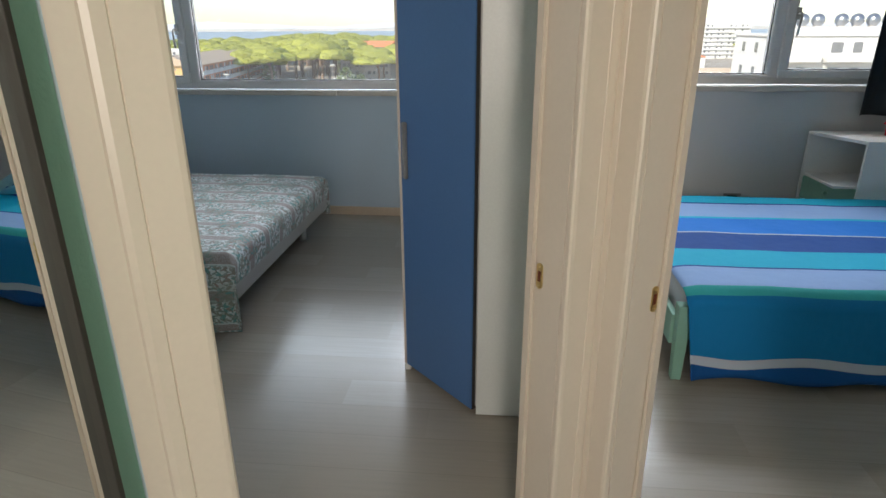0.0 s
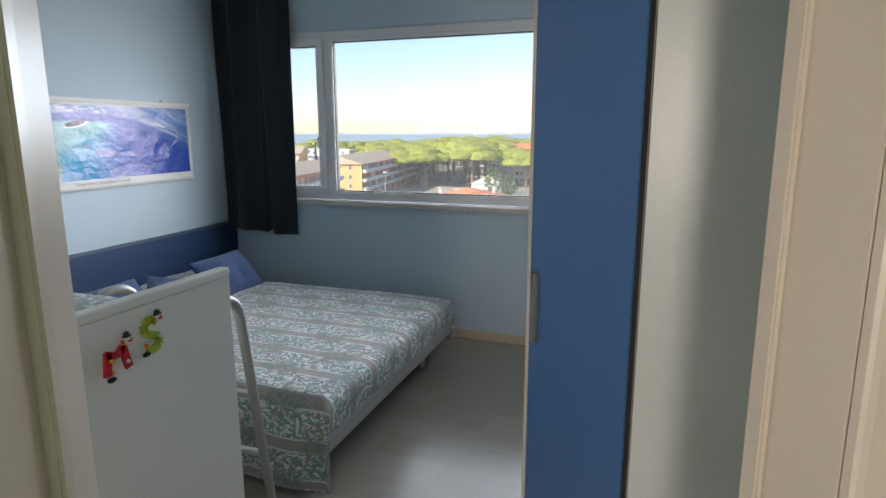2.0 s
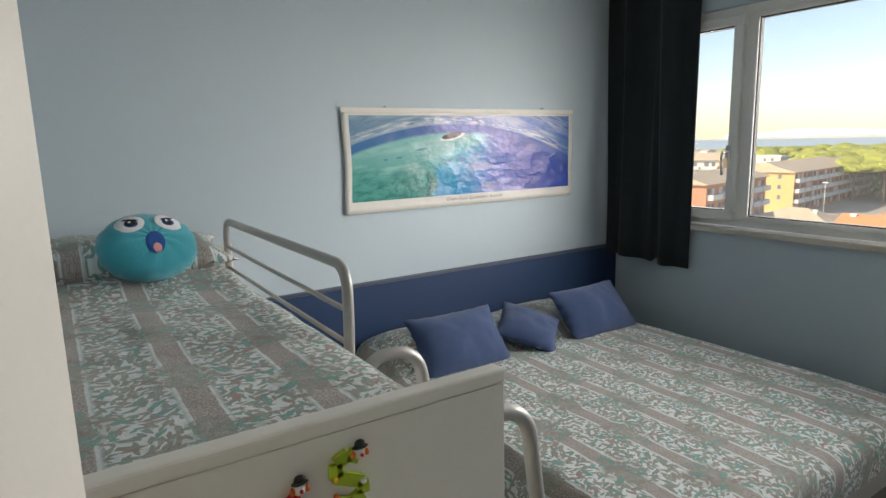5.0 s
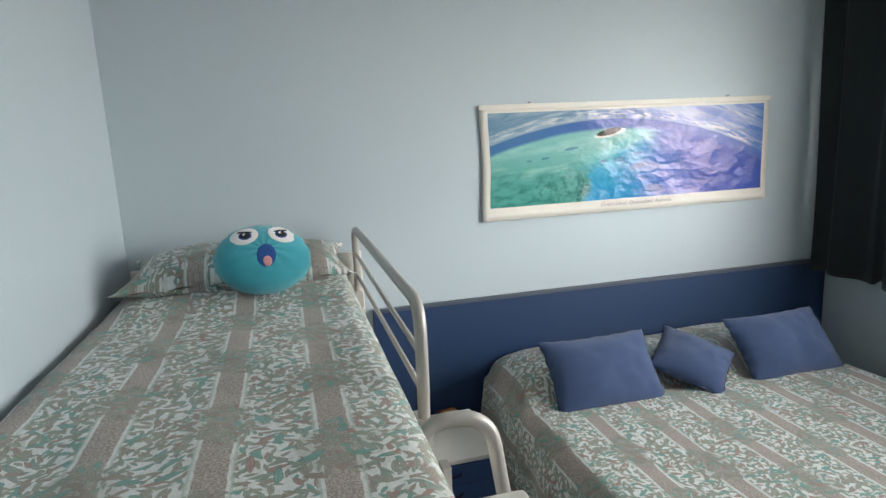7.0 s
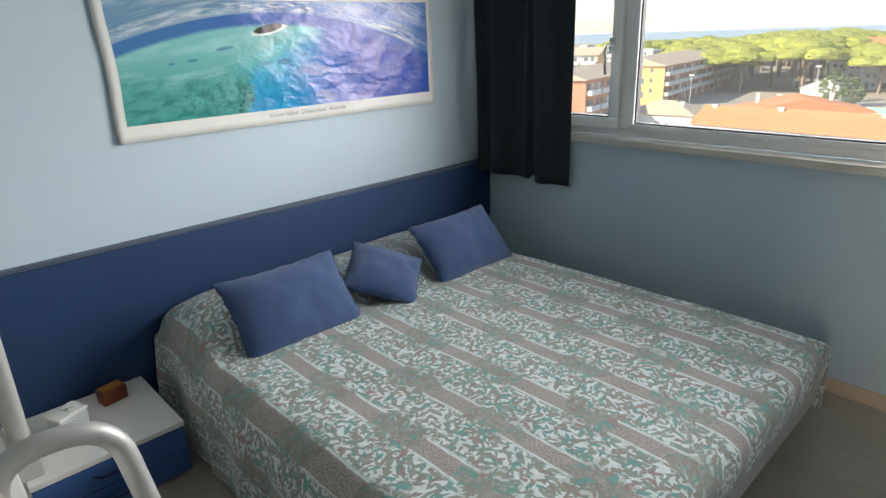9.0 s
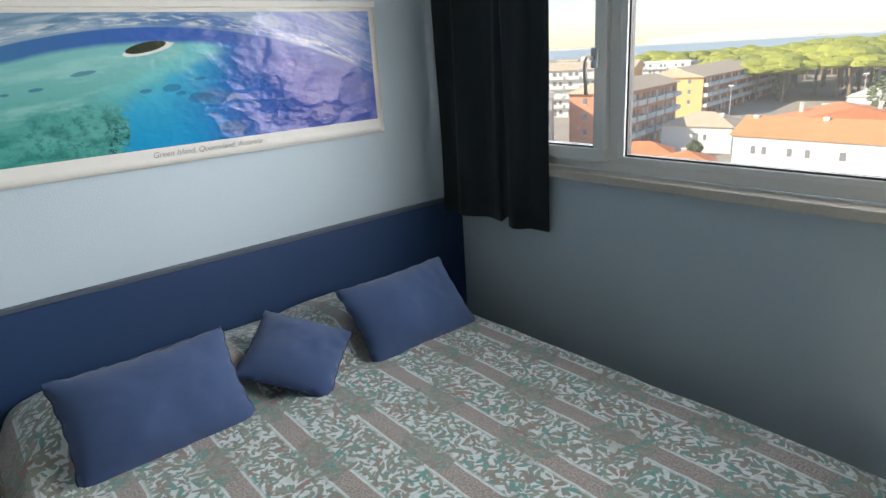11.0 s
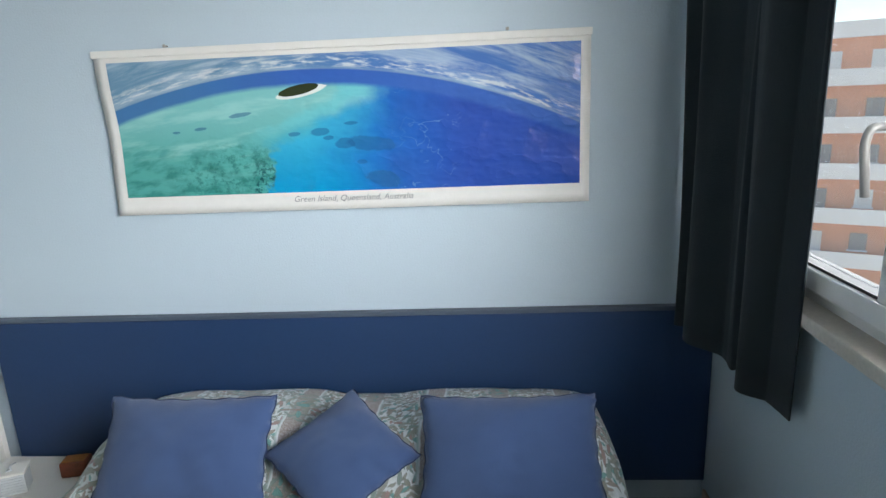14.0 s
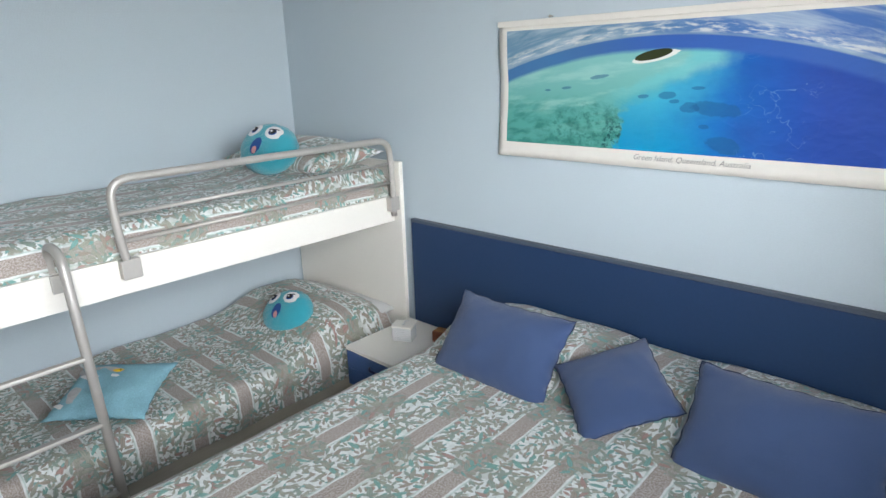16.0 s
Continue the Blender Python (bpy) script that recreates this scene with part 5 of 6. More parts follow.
# ---- second bedroom ----
def second_bed():
    b = thing("single_bed", (5.0, -1.9, 0), "made bed with blue and turquoise striped spread on mint frame", "bed")
    x0, x1, y0, y1, z = 4.19, 6.25, -2.36, -0.86, 0.44
    part("mattress", box(x0 + 0.03, x1 - 0.02, y0 + 0.04, y1 - 0.03, 0.2, 0.42, 0.05, segments=4), MATTRESS, b)
    part("bed_frame", box(x0, x1, y0 + 0.05, y0 + 0.09, 0.18, 0.28, 0.004), MINTWOOD, b, "mint painted side rail")
    part("foot_board", box(x0 - 0.02, x0 + 0.01, y0 + 0.05, y1, 0.16, 0.30, 0.004), MINTWOOD, b, "mint painted foot board")
    for x, y in ((x0 - 0.01, y0 + 0.0), (x0 - 0.01, y1 - 0.06), (x1 - 0.06, y0 + 0.02), (x1 - 0.06, y1 - 0.06)):
        bm = box(x, x + 0.06, y, y + 0.06, 0.0, 0.36, 0.005)
        for v in bm.verts:
            if v.co.z < 0.1:
                v.co.x, v.co.y = x + 0.03 + (v.co.x - x - 0.03) * 0.7, y + 0.03 + (v.co.y - y - 0.03) * 0.7
        part("leg", bm, MINTWOOD, b, "tapered mint painted leg")

    def fn(u, v):
        s, t = x0 + 0.015 + u * (x1 - x0), y0 + v * (y1 - y0 + 0.42) - 0.40
        over = max(0.0, y0 - t)
        y = max(t, y0)
        zz = z + 0.008 * noise.noise(Vector((s * 3, y * 3, 5))) + (0.06 if s > 5.85 else 0.0) * min(1, (s - 5.85) * 8) * (1 if not over else 0)
        edge = y - y0
        zz -= 0.03 * max(0.0, 1 - edge / 0.07) ** 2 if edge < 0.07 and not over else 0
        px = s
        if over:
            zz -= 0.03 + over * 0.90
            y -= 0.03 + 0.02 * math.sin(s * 11) * min(1, over * 3) + over * 0.08
        corner = max(0.0, 1 - (s - x0) / 0.10)
        zz -= 0.03 * corner * corner
        if over:
            px += 0.05 * corner * over / 0.4
            zz += 0.05 * corner * over
        return (px, y, max(zz, 0.05))
    ob_ = part("bedspread", sheet(90, 80, fn), STRIPES, b, "striped cotton spread in blue and turquoise", smooth=True)
    mod = ob_.modifiers.new("thickness", "SOLIDIFY")
    mod.thickness, mod.offset = 0.006, -1


second_bed()
part("pillow", laid(cushion(0.5, 0.36, 0.13, seed=31), frame_of((5.98, -1.72, 0.55), (0.35, 0.93, 0), (-0.8, 0.3, 0.3))), SEWN, None, "pale blue pillow on the striped bed", smooth=True, category="pillow")
part("pillow", laid(cushion(0.55, 0.4, 0.14, seed=32), frame_of((6.0, -1.3, 0.54), (0.0, 1, 0), (-0.9, 0.0, 0.2))), PLUSH, None, "turquoise pillow on the striped bed", smooth=True, category="pillow")


def cabinet():
    c = thing("bedside_cabinet", (5.8, -0.62, 0), "white bedside cabinet with an open shelf and mint drawers", "cabinet")
    x0, x1, y0, y1, H = 5.49, 6.2, -0.84, -0.42, 0.80
    bm = box(x0 + 0.16, x1, y0, y0 + 0.018, 0.02, H - 0.02, 0.002)
    box(x0, x1, y1 - 0.018, y1, 0.02, H - 0.02, 0.002, bm)
    box(x1 - 0.02, x1, y0 + 0.018, y1 - 0.018, 0.02, H - 0.02, bm=bm)
    box(x0 + 0.02, x1 - 0.02, y0 + 0.018, y1 - 0.018, 0.50, 0.515, bm=bm)
    part("body", bm, BUNKWHITE, c, "white laminate body")
    part("top", prism([(x0, y1), (x0, y1 - 0.03), (x0 + 0.16, y0 - 0.002), (x1, y0 - 0.002), (x1, y1)], H - 0.02, H, 0.002), BUNKWHITE, c, "white top")
    for k in range(3):
        d = part("drawer", prism([(x0 + 0.012, y1 - 0.02), (x0 + 0.028, y1 - 0.02), (x0 + 0.175, y0 + 0.02), (x0 + 0.158, y0 + 0.02)], 0.03 + k * 0.157, 0.18 + k * 0.157, 0.002), MINTWOOD, c, "mint painted drawer front")
        part("knob", tube([(x0 + 0.09, (y0 + y1) / 2, 0.11 + k * 0.157), (x0 + 0.065, (y0 + y1) / 2 - 0.01, 0.11 + k * 0.157)], 0.012), MINTWOOD, d, smooth=True)


cabinet()
th = thing("toy_house", (5.95, -0.62, 0.8), "small red wooden toy house on the bedside cabinet", "toy")
part("walls", box(5.88, 6.02, -0.68, -0.58, 0.80, 0.87, 0.003), RED, th)
part("roof", laid(prism([(-0.065, 0.0), (0.065, 0.0), (0.0, 0.055)], -0.085, 0.085, 0.002), Matrix.Translation((5.95, -0.63, 0.87)) @ Matrix(((0, 0, 1, 0), (1, 0, 0, 0), (0, 1, 0, 0), (0, 0, 0, 1)))), RED, th, "red pitched roof")
for x in (5.905, 5.965):
    part("window_cut", box(x, x + 0.025, -0.683, -0.6805, 0.82, 0.85), BLACKP, th)
so = thing("wall_socket", (5.1, -0.365, 0.3), "grey wall socket plate in the second bedroom", "socket")
part("plate", box(5.02, 5.14, -0.369, -0.3605, 0.262, 0.34, 0.003), PEWTER, so)
part("module", box(5.045, 5.115, -0.372, -0.3695, 0.278, 0.324, 0.002), GASKET, so)
sk = thing("wall_plug", (0.055, -3.6, 0.7), "small hole cover inside the bunk's head panel", "cover cap")
part("cap", tube([(0.0605, -3.5, 0.72), (0.063, -3.5, 0.72)], 0.006), GASKET, sk, smooth=True)


# ---- outdoors ----
G = -22.0
ASPHALT = material("town_ground", (0.40, 0.34, 0.26), 0.9, vary=0.3, scale=0.03, fine=0.5, bump=0)
SEA = material("sea_water", (0.38, 0.45, 0.48), 0.55, vary=0.08, scale=0.002, fine=0.02, bump=0)
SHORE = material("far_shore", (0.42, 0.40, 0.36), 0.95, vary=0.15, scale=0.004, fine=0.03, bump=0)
# Mountain colour is paled to imitate haze over the distance.
HILLS = material("haze_tinted_hills", (0.50, 0.52, 0.56), 1.0, vary=0.03, scale=0.002, fine=0.02, bump=0)
RENDERW = material("white_render", (0.70, 0.68, 0.64), 0.85, vary=0.05, scale=0.3, fine=3, bump=0)
RENDERB = material("brick_facing", (0.62, 0.27, 0.15), 0.85, vary=0.1, scale=0.4, fine=8, bump=0)
RENDERY = material("ochre_render", (0.70, 0.45, 0.18), 0.85, vary=0.06, scale=0.3, fine=3, bump=0)
RENDERG = material("grey_render", (0.55, 0.50, 0.46), 0.85, vary=0.08, scale=0.3, fine=3, bump=0)
TILE_RED = material("red_roof_tiles", (0.72, 0.24, 0.09), 0.85, vary=0.18, scale=0.5, fine=4, bump=0)
TILE_TAN = material("tan_roof_tiles", (0.58, 0.44, 0.30), 0.85, vary=0.15, scale=0.5, fine=4, bump=0)
PANE = material("dark_window_pane", (0.2, 0.2, 0.2), 0.15, vary=0.2, scale=0.3, fine=1, bump=0)
SHUTTER = material("pale_shutter", (0.60, 0.58, 0.54), 0.7, vary=0.08, bump=0)
TANK = material("steel_tank", (0.5, 0.5, 0.5), 0.3, 0.9, bump=0)
BARK = material("pine_bark", (0.28, 0.19, 0.13), 0.9, vary=0.2, scale=1, fine=6, bump=0)
GREEN = material("pine_needles", (0.30, 0.31, 0.045), 0.9, vary=0.35, scale=0.12, fine=1.2, bump=0)
GREEN2 = material("cypress_foliage", (0.14, 0.18, 0.07), 0.9, vary=0.3, scale=0.3, fine=2, bump=0)

part("ground", sheet(8, 8, lambda u, v: (-1800 + u * 3600, -300 + v * 1350, G)), ASPHALT, kind="structure", label="town ground with streets and gardens", category="ground")
part("water", sheet(8, 8, lambda u, v: (-6000 + u * 12000, 1050 + v * 3900, G - 0.5)), SEA, kind="structure", label="calm pale blue lagoon", category="water")


def ridge(name, y, z0, z1, mat_, x0, x1, seed, label, steps=160):
    bm = bmesh.new()
    for i in range(steps):
        xa, xb = (x0 + (x1 - x0) * k / steps for k in (i, i + 1))
        ha, hb_ = (z0 + (z1 - z0) * (0.55 + 0.45 * noise.noise(Vector((x * 0.0011 + seed, seed, 0))) + 0.16 * noise.noise(Vector((x * 0.006, seed, 3)))) for x in (xa, xb))
        f = [bm.verts.new(p) for p in ((xa, y, z0 - 30), (xb, y, z0 - 30), (xb, y + 60, hb_), (xa, y + 60, ha))]
        bm.faces.new(f)
    part(name, bm, mat_, kind="structure", label=label, category="backdrop")


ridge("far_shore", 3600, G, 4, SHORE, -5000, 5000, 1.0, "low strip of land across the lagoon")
ridge("backdrop", 4700, G, 60, HILLS, -6000, 6000, 7.0, "mountains beyond the lagoon, tinted pale for haze")


def rot(o, ang):
    return Matrix.Translation(o) @ Matrix.Rotation(ang, 4, "Z")


def roof_bm(w, d, h, rise, over, hip):
    """A tiled roof over a plan of w by d from the origin corner, ridge along x."""
    bm = bmesh.new()
    a = [(-over, -over), (w + over, -over), (w + over, d + over), (-over, d + over)]
    inset = min(w, d) / 2 if hip else -over
    r = [(inset, d / 2), (w - inset, d / 2)]
    lo = [bm.verts.new((x, y, h - 0.15)) for x, y in a]
    mid = [bm.verts.new((x, y, h)) for x, y in a]
    top = [bm.verts.new((x, y, h + rise)) for x, y in r]
    bm.faces.new(lo[::-1])
    for i in range(4):
        bm.faces.new((lo[i], lo[(i + 1) % 4], mid[(i + 1) % 4], mid[i]))
    bm.faces.new((mid[0], mid[1], top[1], top[0]))
    bm.faces.new((mid[2], mid[3], top[0], top[1]))
    bm.faces.new((mid[1], mid[2], top[1]))
    bm.faces.new((mid[3], mid[0], top[0]))
    bmesh.ops.recalc_face_normals(bm, faces=bm.faces[:])
    return bm


WINM = {}


def opening_at(b, m, x, z, w, h, wall_parent, y=-0.06, shutter=False):
    """A framed window on the wall y = 0 of a building laid by m."""
    key = (round(w, 2), round(h, 2), shutter)
    if key not in WINM:
        me = bpy.data.meshes.new("window")
        bm = box(-w / 2, w / 2, -0.03, 0.03, 0, h)
        bm.to_mesh(me)
        bm.free()
        me.materials.append(SHUTTER if shutter else PANE)
        bm = box(-w / 2 - 0.1, w / 2 + 0.1, -0.05, 0.05, -0.12, 0.0)
        me2 = bpy.data.meshes.new("sill")
        bm.to_mesh(me2)
        bm.free()
        me2.materials.append(RENDERW)
        WINM[key] = (me, me2)
    me, me2 = WINM[key]
    o = new("window", me)
    o.parent = b
    o.matrix_parent_inverse = Matrix.Translation(-b.location)
    o.matrix_basis = m @ Matrix.Translation((x, y, z))
    s = new("sill", me2)
    s.parent = o


def house(o, ang, w, d, h, rise, wall_m, roof_m, label, hip=False, windows=(), chimneys=(), gable_windows=(), name="house"):
    m = rot((*o, G), ang)
    b = thing(name, (*o, G), label, "house")
    part("wall", laid(box(0, w, 0, d, 0, h), m), wall_m, b)
    if not hip:
        bm = laid(prism([(0, 0), (d, 0), (d / 2, rise)], 0.02, w - 0.02), m @ Matrix(((0, 0, 1, 0), (1, 0, 0, 0), (0, 1, 0, h), (0, 0, 0, 1))))
        part("gable", bm, wall_m, b)
    rf = part("roof", laid(roof_bm(w, d, h, rise + 0.1, 0.5, hip), m), roof_m, b)
    for x, y, z in chimneys:
        bm = box(x - 0.4, x + 0.4, y - 0.3, y + 0.3, h, h + z)
        box(x - 0.5, x + 0.5, y - 0.4, y + 0.4, h + z, h + z + 0.2, bm=bm)
        part("chimney", laid(bm, m), RENDERW, rf, "rendered chimney")
    for x, z, ww, wh in windows:
        opening_at(b, m, x, z, ww, wh, None)
    side = m @ Matrix.Rotation(-math.pi / 2, 4, "Z")
    for y, z, ww, wh in gable_windows:
        opening_at(b, side, -y, z, ww, wh, None)
    return b


def block(o, ang, w, d, floors, step, wall_m, gable_m, slab_m, roof_m, label, bay=5.5, rise=2.2, flat=False, split=0):
    """A block of flats: front along x at y = 0 with balconies, their parapets and windows, and a low roof."""
    m = rot((*o, G), ang)
    h = floors * step
    b = thing("apartment_building", (*o, G), label, "apartment building")
    part("wall", laid(box(0.3, w - 0.3, 0, d, 0, h), m), wall_m, b)
    part("gable_wall", laid(box(0, 0.3, -0.2, d, 0, h), m), gable_m, b)
    part("gable_wall", laid(box(w - 0.3, w, -0.2, d, 0, h), m), gable_m, b)
    if flat:
        bm = box(-0.3, w + 0.3, -0.3, d + 0.3, h, h + 0.3)
        box(-0.3, w + 0.3, -0.3, 0.0, h + 0.3, h + 1.1, bm=bm)
        part("roof", laid(bm, m), slab_m, b)
    else:
        part("roof", laid(roof_bm(w, d, h, rise, 0.8, False), m), roof_m, b)
        bm = laid(prism([(0, 0), (d, 0), (d / 2, rise * 0.93)], 0.05, w - 0.05), m @ Matrix(((0, 0, 1, 0), (1, 0, 0, 0), (0, 1, 0, h), (0, 0, 0, 1))))
        part("gable", bm, RENDERW, b)
    n = max(1, int(w / bay))
    bw = w / n
    for f in range(floors):
        for k in range(n):
            x0 = k * bw + 0.4
            z = f * step + 0.2
            if f:
                bm = box(x0, x0 + bw - 0.8, -1.5, 0.0, z - 0.2, z)
                box(x0, x0 + bw - 0.8, -1.55, -1.43, z, z + 0.95, bm=bm)
                box(x0, x0 + 0.1, -1.43, 0.0, z, z + 0.95, bm=bm)
                box(x0 + bw - 0.9, x0 + bw - 0.8, -1.43, 0.0, z, z + 0.95, bm=bm)
                part("balcony", laid(bm, m), slab_m, b)
            opening_at(b, m, k * bw + bw * 0.3, z + 0.1, 1.4, 2.1, None, shutter=(f * 7 + k * 3) % 4 == 0)
            opening_at(b, m, k * bw + bw * 0.68, z + 0.9, 1.1, 1.3, None, shutter=(f * 5 + k) % 3 == 0)
    side = m @ Matrix.Rotation(-math.pi / 2, 4, "Z")
    for f in range(1, floors):
        for y in (d * 0.3, d * 0.68):
            opening_at(b, side, -y, f * step + 1.0, 0.9, 1.3, None)
    return b


# blocks with brick-red fronts
block((-73, 112), radians(100), 34, 12, 4, 3.4, RENDERB, RENDERB, RENDERW, TILE_TAN, "low apartment block with brick-red front, white balconies and tan roof")
block((-91, 183), radians(99), 95, 13, 4, 3.1, RENDERB, RENDERY, RENDERW, TILE_TAN, "long apartment block with an ochre gable, white balconies and tan roof")
block((-96, 190), radians(99), 60, 14, 4, 3.2, RENDERB, RENDERY, RENDERW, TILE_TAN, "apartment block with tan roof behind the long one")
block((-50.0, 15.7), radians(62), 24, 12, 8, 3.3, RENDERB, RENDERG, RENDERW, TILE_TAN, "tall apartment tower with brick-red walls and white balcony bands", bay=8.0, flat=True)
# white and red roofed houses
house((-44.5, 103), radians(-3), 34, 10, 7.6, 2.6, RENDERW, TILE_RED, "white house with a long bright red tiled roof", windows=[(3.5, 4.6, 0.7, 1.3), (5.3, 4.6, 0.7, 1.3), (9.3, 4.6, 0.7, 1.3), (12, 4.6, 0.7, 1.3), (6, 0.4, 1.0, 2.0), (17, 4.6, 0.9, 1.3), (24, 4.6, 0.9, 1.3)], chimneys=[(1.5, 4.5, 2.6), (12.5, 4.5, 2.7), (27, 4.5, 2.6)])
house((-70, 124), radians(8), 15, 11, 5.6, 2.4, RENDERW, TILE_TAN, "small white house with a tan hipped roof", hip=True, windows=[(7.5, 2.6, 1.2, 1.4), (9.5, 2.6, 0.6, 1.2)], chimneys=[(11.5, 4, 2.2)])
house((-52, 92), radians(28), 9, 9, 3.2, 1.9, RENDERG, TILE_RED, "low house with a red tiled roof", hip=True, chimneys=[(4, 6, 1.9)])
house((-66, 99), radians(28), 11, 8, 3.0, 1.9, RENDERG, TILE_RED, "low house with a dull red roof", hip=True)
house((-53, 143), radians(-62), 12, 24, 6.2, 2.6, RENDERW, TILE_RED, "white gabled house with a red tiled roof", chimneys=[(3, 4, 2.8), (4, 18, 2.8)], gable_windows=[(8, 2.6, 1.0, 1.3), (16, 2.6, 1.0, 1.3)])
house((-66, 232), radians(5), 12, 12, 2.4, 3.0, RENDERW, SHUTTER, "white pavilion with a pyramid roof", hip=True, name="pavilion")
block((-66, 262), radians(-4), 22, 12, 5, 3.1, RENDERW, RENDERW, RENDERW, TILE_RED, "white block with balconies beyond the pines")
block((-96, 86), radians(38), 20, 16, 4, 3.4, RENDERG, RENDERG, RENDERG, RENDERG, "plain grey block with a blank wall", bay=30, flat=True)
house((-106, 95), radians(35), 14, 10, 5.5, 1.5, RENDERW, TILE_TAN, "white house with a tan roof", hip=True, windows=[(4, 2.5, 1.2, 1.3), (9, 2.5, 1.2, 1.3)])
house((-78, 70), radians(40), 9, 7, 6.4, 1.0, RENDERW, TILE_TAN, "small white house with a flat tan roof", hip=True, windows=[(4, 3.5, 1.2, 1.3)])
block((-150, 165), radians(20), 40, 14, 5, 3.2, RENDERW, RENDERY, RENDERW, TILE_TAN, "white apartment block with an ochre gable")
block((-210, 230), radians(15), 50, 14, 4, 3.1, RENDERW, RENDERW, RENDERW, TILE_TAN, "far white apartment block with rows of windows")
block((-200, 300), radians(10), 40, 14, 4, 3.1, RENDERW, RENDERG, RENDERW, TILE_TAN, "far white apartment block with rows of windows", flat=True)
# seen from the second bedroom
block((38, 82), radians(0), 20, 12, 7, 3.15, RENDERW, RENDERW, RENDERW, TILE_TAN, "white apartment block with steel water tanks on its flat roof", bay=6.5, flat=True)
tk = None
for k in range(7):
    tk = thing("water_tank", (41.5 + k * 2.0 + (1.0 if k > 2 else 0), 86, G + 23.0), "round steel water tank on a flat roof", "water tank", "steel water tanks")
    bm = bmesh.new()
    cx = 41.5 + k * 2.0 + (1.0 if k > 2 else 0)
    bmesh.ops.create_uvsphere(bm, u_segments=16, v_segments=10, radius=0.85, matrix=Matrix.Translation((cx, 86, G + 24.0)))
    part("tank", bm, TANK, tk, smooth=True)
    part("stand", box(cx - 0.4, cx + 0.4, 85.6, 86.4, G + 22.35, G + 23.4), RENDERG, tk)
house((32, 103), radians(4), 26, 11, 5.0, 2.2, RENDERW, TILE_RED, "white house with a red tiled roof", windows=[(4, 2, 1.2, 1.3), (10, 2, 1.2, 1.3)])
house((44, 160), radians(-6), 22, 12, 7.0, 2.4, RENDERW, RENDERG, "white gabled house with a grey roof", windows=[(4, 3, 1.2, 1.3), (10, 3, 1.2, 1.3)])
house((58, 210), radians(-6), 26, 12, 7.5, 2.2, RENDERW, TILE_TAN, "white house with a tan roof")
block((150, 480), radians(5), 34, 16, 8, 3.0, RENDERW, RENDERW, RENDERW, TILE_TAN, "far white hotel block by the lagoon", bay=8.0, flat=True)

rnd = random.Random(4)
walls, tans, reds = bmesh.new(), bmesh.new(), bmesh.new()
for k in range(150):
    a, dist = radians(rnd.uniform(-62, 36)), rnd.uniform(190, 900)
    if -29 < math.degrees(a) < 6 and dist < 470:
        continue
    x, y = 2 + math.sin(a) * dist, math.cos(a) * dist
    w, d, h = rnd.uniform(10, 34), rnd.uniform(9, 14), rnd.choice((5, 7, 8, 11))
    if abs(math.degrees(a)) < 30 and dist > 450:
        h = 6
    m = rot((x, y, G), radians(rnd.uniform(-25, 25)))
    laid_bm = laid(box(0, w, 0, d, 0, h), m)
    for src, dst in ((laid_bm, walls), (laid(roof_bm(w, d, h, 1.8, 0.5, rnd.random() < 0.5), m), reds if rnd.random() < 0.3 else tans)):
        me = bpy.data.meshes.new("tmp")
        src.to_mesh(me)
        dst.from_mesh(me)
        bpy.data.meshes.remove(me)
        src.free()
part("far_houses", walls, RENDERW, kind="stuff", label="crowd of far white houses", category="houses")
part("far_roofs", tans, TILE_TAN, kind="stuff", label="tan roofs of far houses", category="roofs")
part("far_red_roofs", reds, TILE_RED, kind="stuff", label="red roofs of far houses", category="roofs")


# umbrella pines
def clump_mesh(seed, flat):
    """An umbrella crown: domed masses of needles side by side, with small tufts that roughen their outline."""
    r = random.Random(seed)
    bm = bmesh.new()
    domes = [(0.0, 0.0, 0.62, 0.30)] + [(math.cos(a) * 0.58, math.sin(a) * 0.58, r.uniform(0.34, 0.46), r.uniform(0.0, 0.16)) for a in (k * 0.9 + r.uniform(-0.2, 0.2) for k in range(7))]
    for n_, (cx, cy, rad, lift) in enumerate(domes):
        def fn(u, v):
            a, q = u * 2 * math.pi, v * 0.999 + 0.001
            d = Vector((math.cos(a) * math.sin(q * 1.9), math.sin(a) * math.sin(q * 1.9), math.cos(q * 1.9)))
            w = rad * (1 + 0.16 * noise.noise(d * 2.3 + Vector((seed, n_, 0))) + 0.10 * noise.noise(d * 6 + Vector((n_, seed, 0))))
            return (cx + d.x * w, cy + d.y * w, lift * flat * 2 + d.z * w * flat * 1.15)
        sheet(14, 6, fn, bm)
    bmesh.ops.remove_doubles(bm, verts=bm.verts[:], dist=0.002)
    bmesh.ops.recalc_face_normals(bm, faces=bm.faces[:])
    for k in range(420):
        cx, cy, rad, lift = r.choice(domes)
        a, q = r.uniform(0, 6.283), r.uniform(0.05, 1.75)
        c = Vector((cx + math.cos(a) * math.sin(q) * rad * 1.03, cy + math.sin(a) * math.sin(q) * rad * 1.03, lift * flat * 2 + math.cos(q) * rad * flat * 1.2))
        t = Euler((r.uniform(0, 3), r.uniform(0, 3), r.uniform(0, 3))).to_matrix()
        bm.faces.new([bm.verts.new(c + t @ Vector(p) * r.uniform(0.02, 0.05)) for p in ((-1, -0.7, 0), (1, -0.6, 0.2), (0.1, 1.0, 0))])
    me = bpy.data.meshes.new("crown")
    bm.to_mesh(me)
    bm.free()
    me.materials.append(GREEN)
    return me


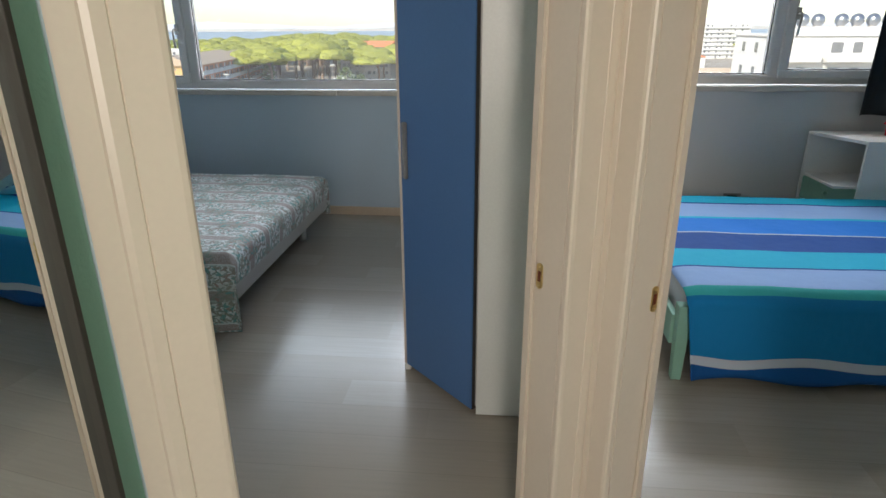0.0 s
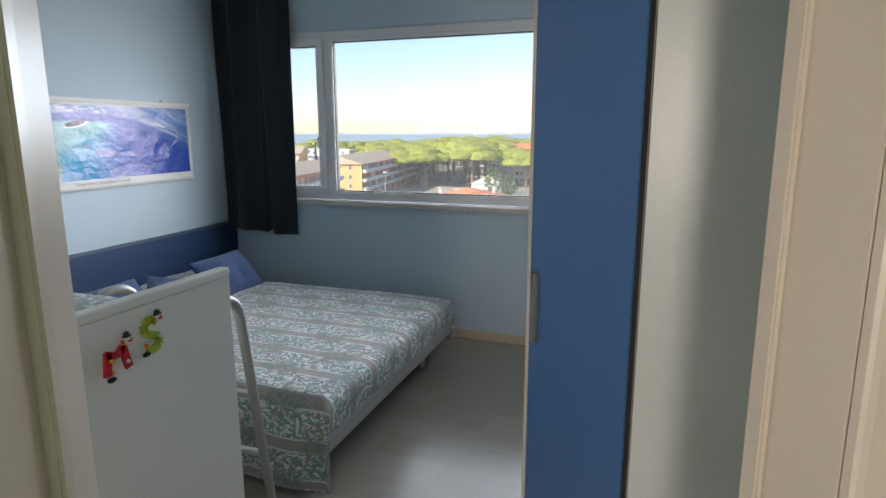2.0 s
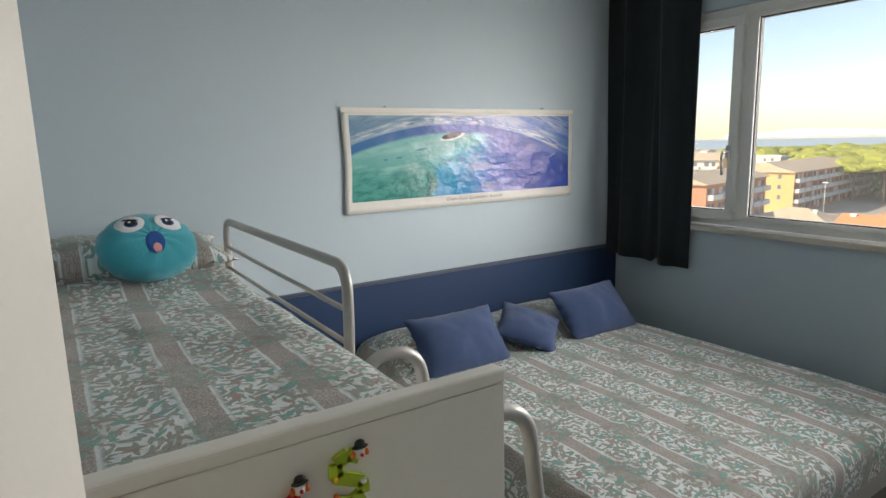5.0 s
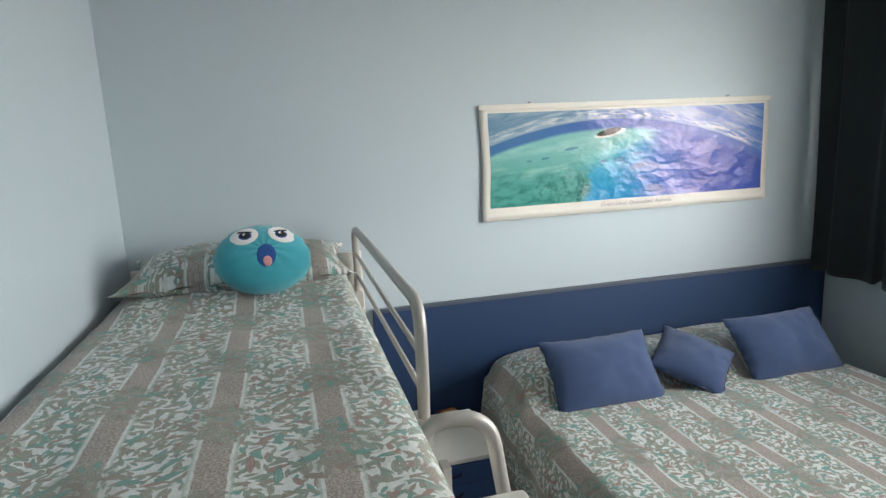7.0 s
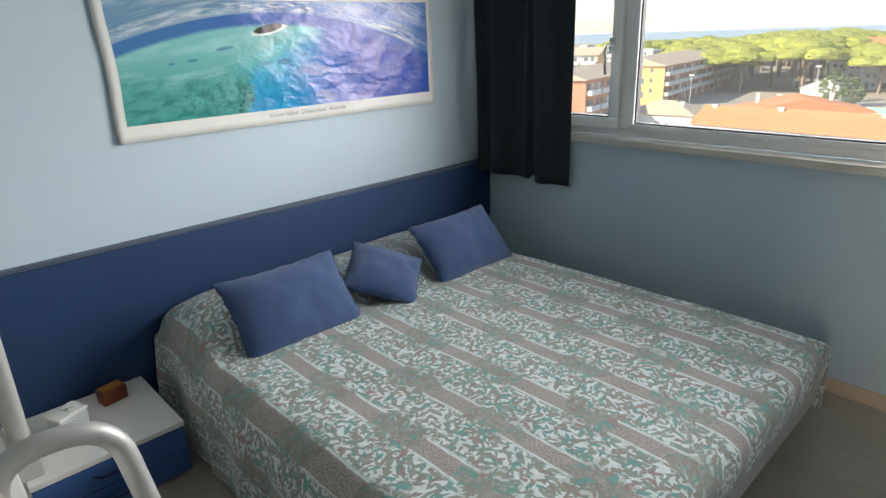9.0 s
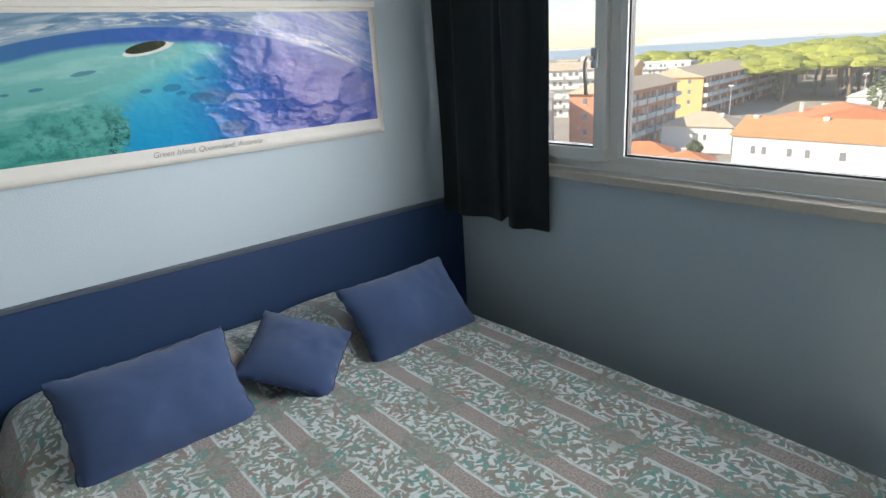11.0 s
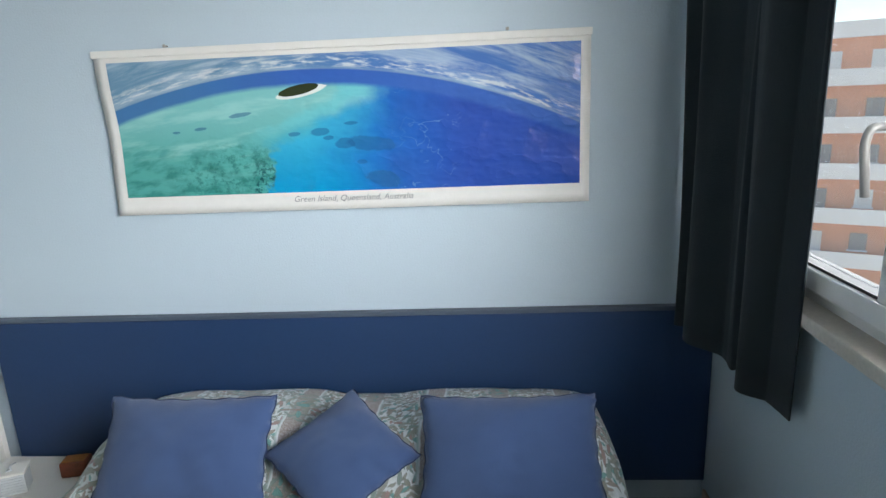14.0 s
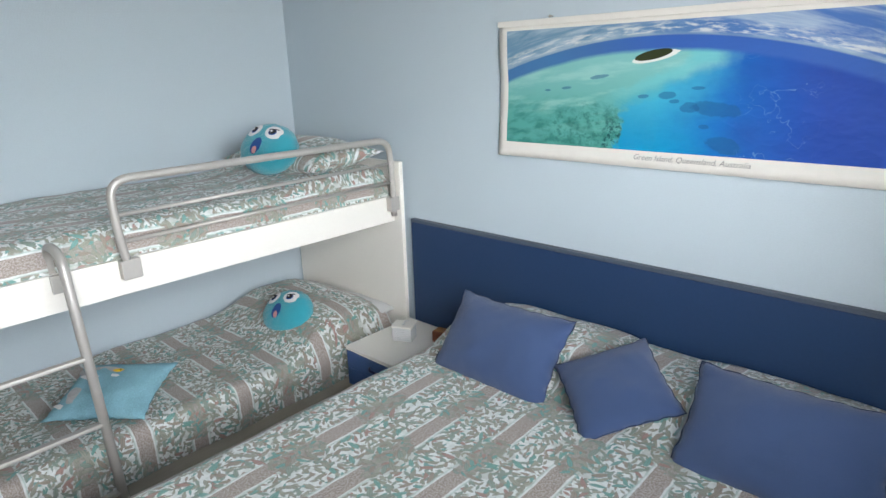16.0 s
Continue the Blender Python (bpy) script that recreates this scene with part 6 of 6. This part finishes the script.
CROWNS = [clump_mesh(s, 0.5) for s in range(4)]
TRUNKS = []
for s in range(3):
    bm = tube([(0, 0, 0), (0.2 * s - 0.2, 0.1, 5), (0.3 - 0.2 * s, 0, 9)], [0.5, 0.38, 0.3], sides=8)
    for k in range(5):
        a = k * 1.256 + s
        tube([(0.3 - 0.2 * s, 0, 7.0 + 0.3 * k), (math.cos(a) * 2.4, math.sin(a) * 2.4, 10.2), (math.cos(a) * 4.2, math.sin(a) * 4.2, 12)], [0.2, 0.14, 0.07], bm, sides=5)
    me = bpy.data.meshes.new("trunk")
    bm.to_mesh(me)
    bm.free()
    me.materials.append(BARK)
    TRUNKS.append(me)


def pine(x, y, h, r, k):
    t = thing("umbrella_pine", (x, y, G), "umbrella pine with a bare trunk and a wide flat yellow-green crown", "tree", "umbrella pines")
    tr = new("trunk", TRUNKS[k % 3])
    tr.parent, tr.scale = t, (h / 14, h / 14, h / 14)
    cr = new("crown", CROWNS[k % 4])
    cr.parent, cr.location, cr.scale, cr.rotation_euler = t, (0, 0, h * 0.66), (r * 1.25, r * 1.25, r * 0.95), (0, 0, k * 1.3)
    for j in range(2):
        c2 = new("crown", CROWNS[(k + j + 1) % 4])
        a = k * 2.1 + j * 2.8
        c2.parent, c2.location, c2.scale, c2.rotation_euler = t, (math.cos(a) * r * 0.5, math.sin(a) * r * 0.5, h * (0.66 + 0.1 * j)), (r * 0.62, r * 0.62, r * 0.5), (0, 0, k * 0.7 + j)


rnd = random.Random(8)
for i in range(230):
    a = radians(rnd.uniform(-25.5, -2) if i < 175 else rnd.uniform(-32, 30))
    dist = rnd.uniform(245, 480) if i < 175 else rnd.uniform(430, 620)
    big = 1.0 if -21 < math.degrees(a) < -13 else 0.8
    h = rnd.uniform(15, 18.5) * (1 if i < 175 else 0.9) * (big + 0.1)
    pine(2 + math.sin(a) * dist, math.cos(a) * dist, h, rnd.uniform(7.5, 11), i)


def slim_tree(x, y, h, r, seed):
    t = thing("cypress", (x, y, G), "slim dark green tree between the houses", "tree")
    part("trunk", tube([(x, y, G), (x, y, G + h * 0.8)], [0.3, 0.08], sides=6), BARK, t)
    rr = random.Random(seed)
    bm = bmesh.new()
    for k in range(600):
        q = rr.random()
        a = rr.uniform(0, 6.283)
        rad = r * math.sin(min(1, q * 1.15) * 3.0) ** 0.6 * rr.uniform(0.55, 1.05) if q < 0.98 else 0.05
        c = Vector((x + math.cos(a) * rad, y + math.sin(a) * rad, G + 0.6 + q * (h - 0.6)))
        s = rr.uniform(0.25, 0.5)
        tt = Euler((rr.uniform(-1.2, 1.2), rr.uniform(-1.2, 1.2), a)).to_matrix()
        vs = [bm.verts.new(c + tt @ Vector(p) * s) for p in ((-0.6, -1, 0), (0.6, -1, 0.2), (0.5, 1, 0), (-0.5, 0.9, 0.2))]
        bm.faces.new(vs)
    part("crown", bm, GREEN2, t)


slim_tree(-89, 237, 13, 2.6, 1)
slim_tree(-52, 215, 10, 4.0, 2)
slim_tree(-45, 207, 8, 3.5, 3)
slim_tree(-60, 120, 3.2, 1.6, 4)
slim_tree(-75, 300, 11, 4.0, 5)


def lamp_post(x, y, h):
    t = thing("street_lamp", (x, y, G), "tall grey street lamp mast with a cross head", "street lamp", "street lamp masts")
    part("pole", tube([(x, y, G), (x, y, G + h)], [0.12, 0.07], sides=8), RENDERG, t, smooth=True)
    part("head", box(x - 0.7, x + 0.7, y - 0.15, y + 0.15, G + h, G + h + 0.3), SHUTTER, t)


lamp_post(-67, 150, 12)
lamp_post(-50, 190, 12)
lamp_post(-46, 150, 8)
fe = thing("green_fence", (-38, 180, G), "low green mesh fence at the edge of the park", "fence")
part("panel", box(-50, -25, 180, 180.1, G, G + 3), MINTWOOD, fe)
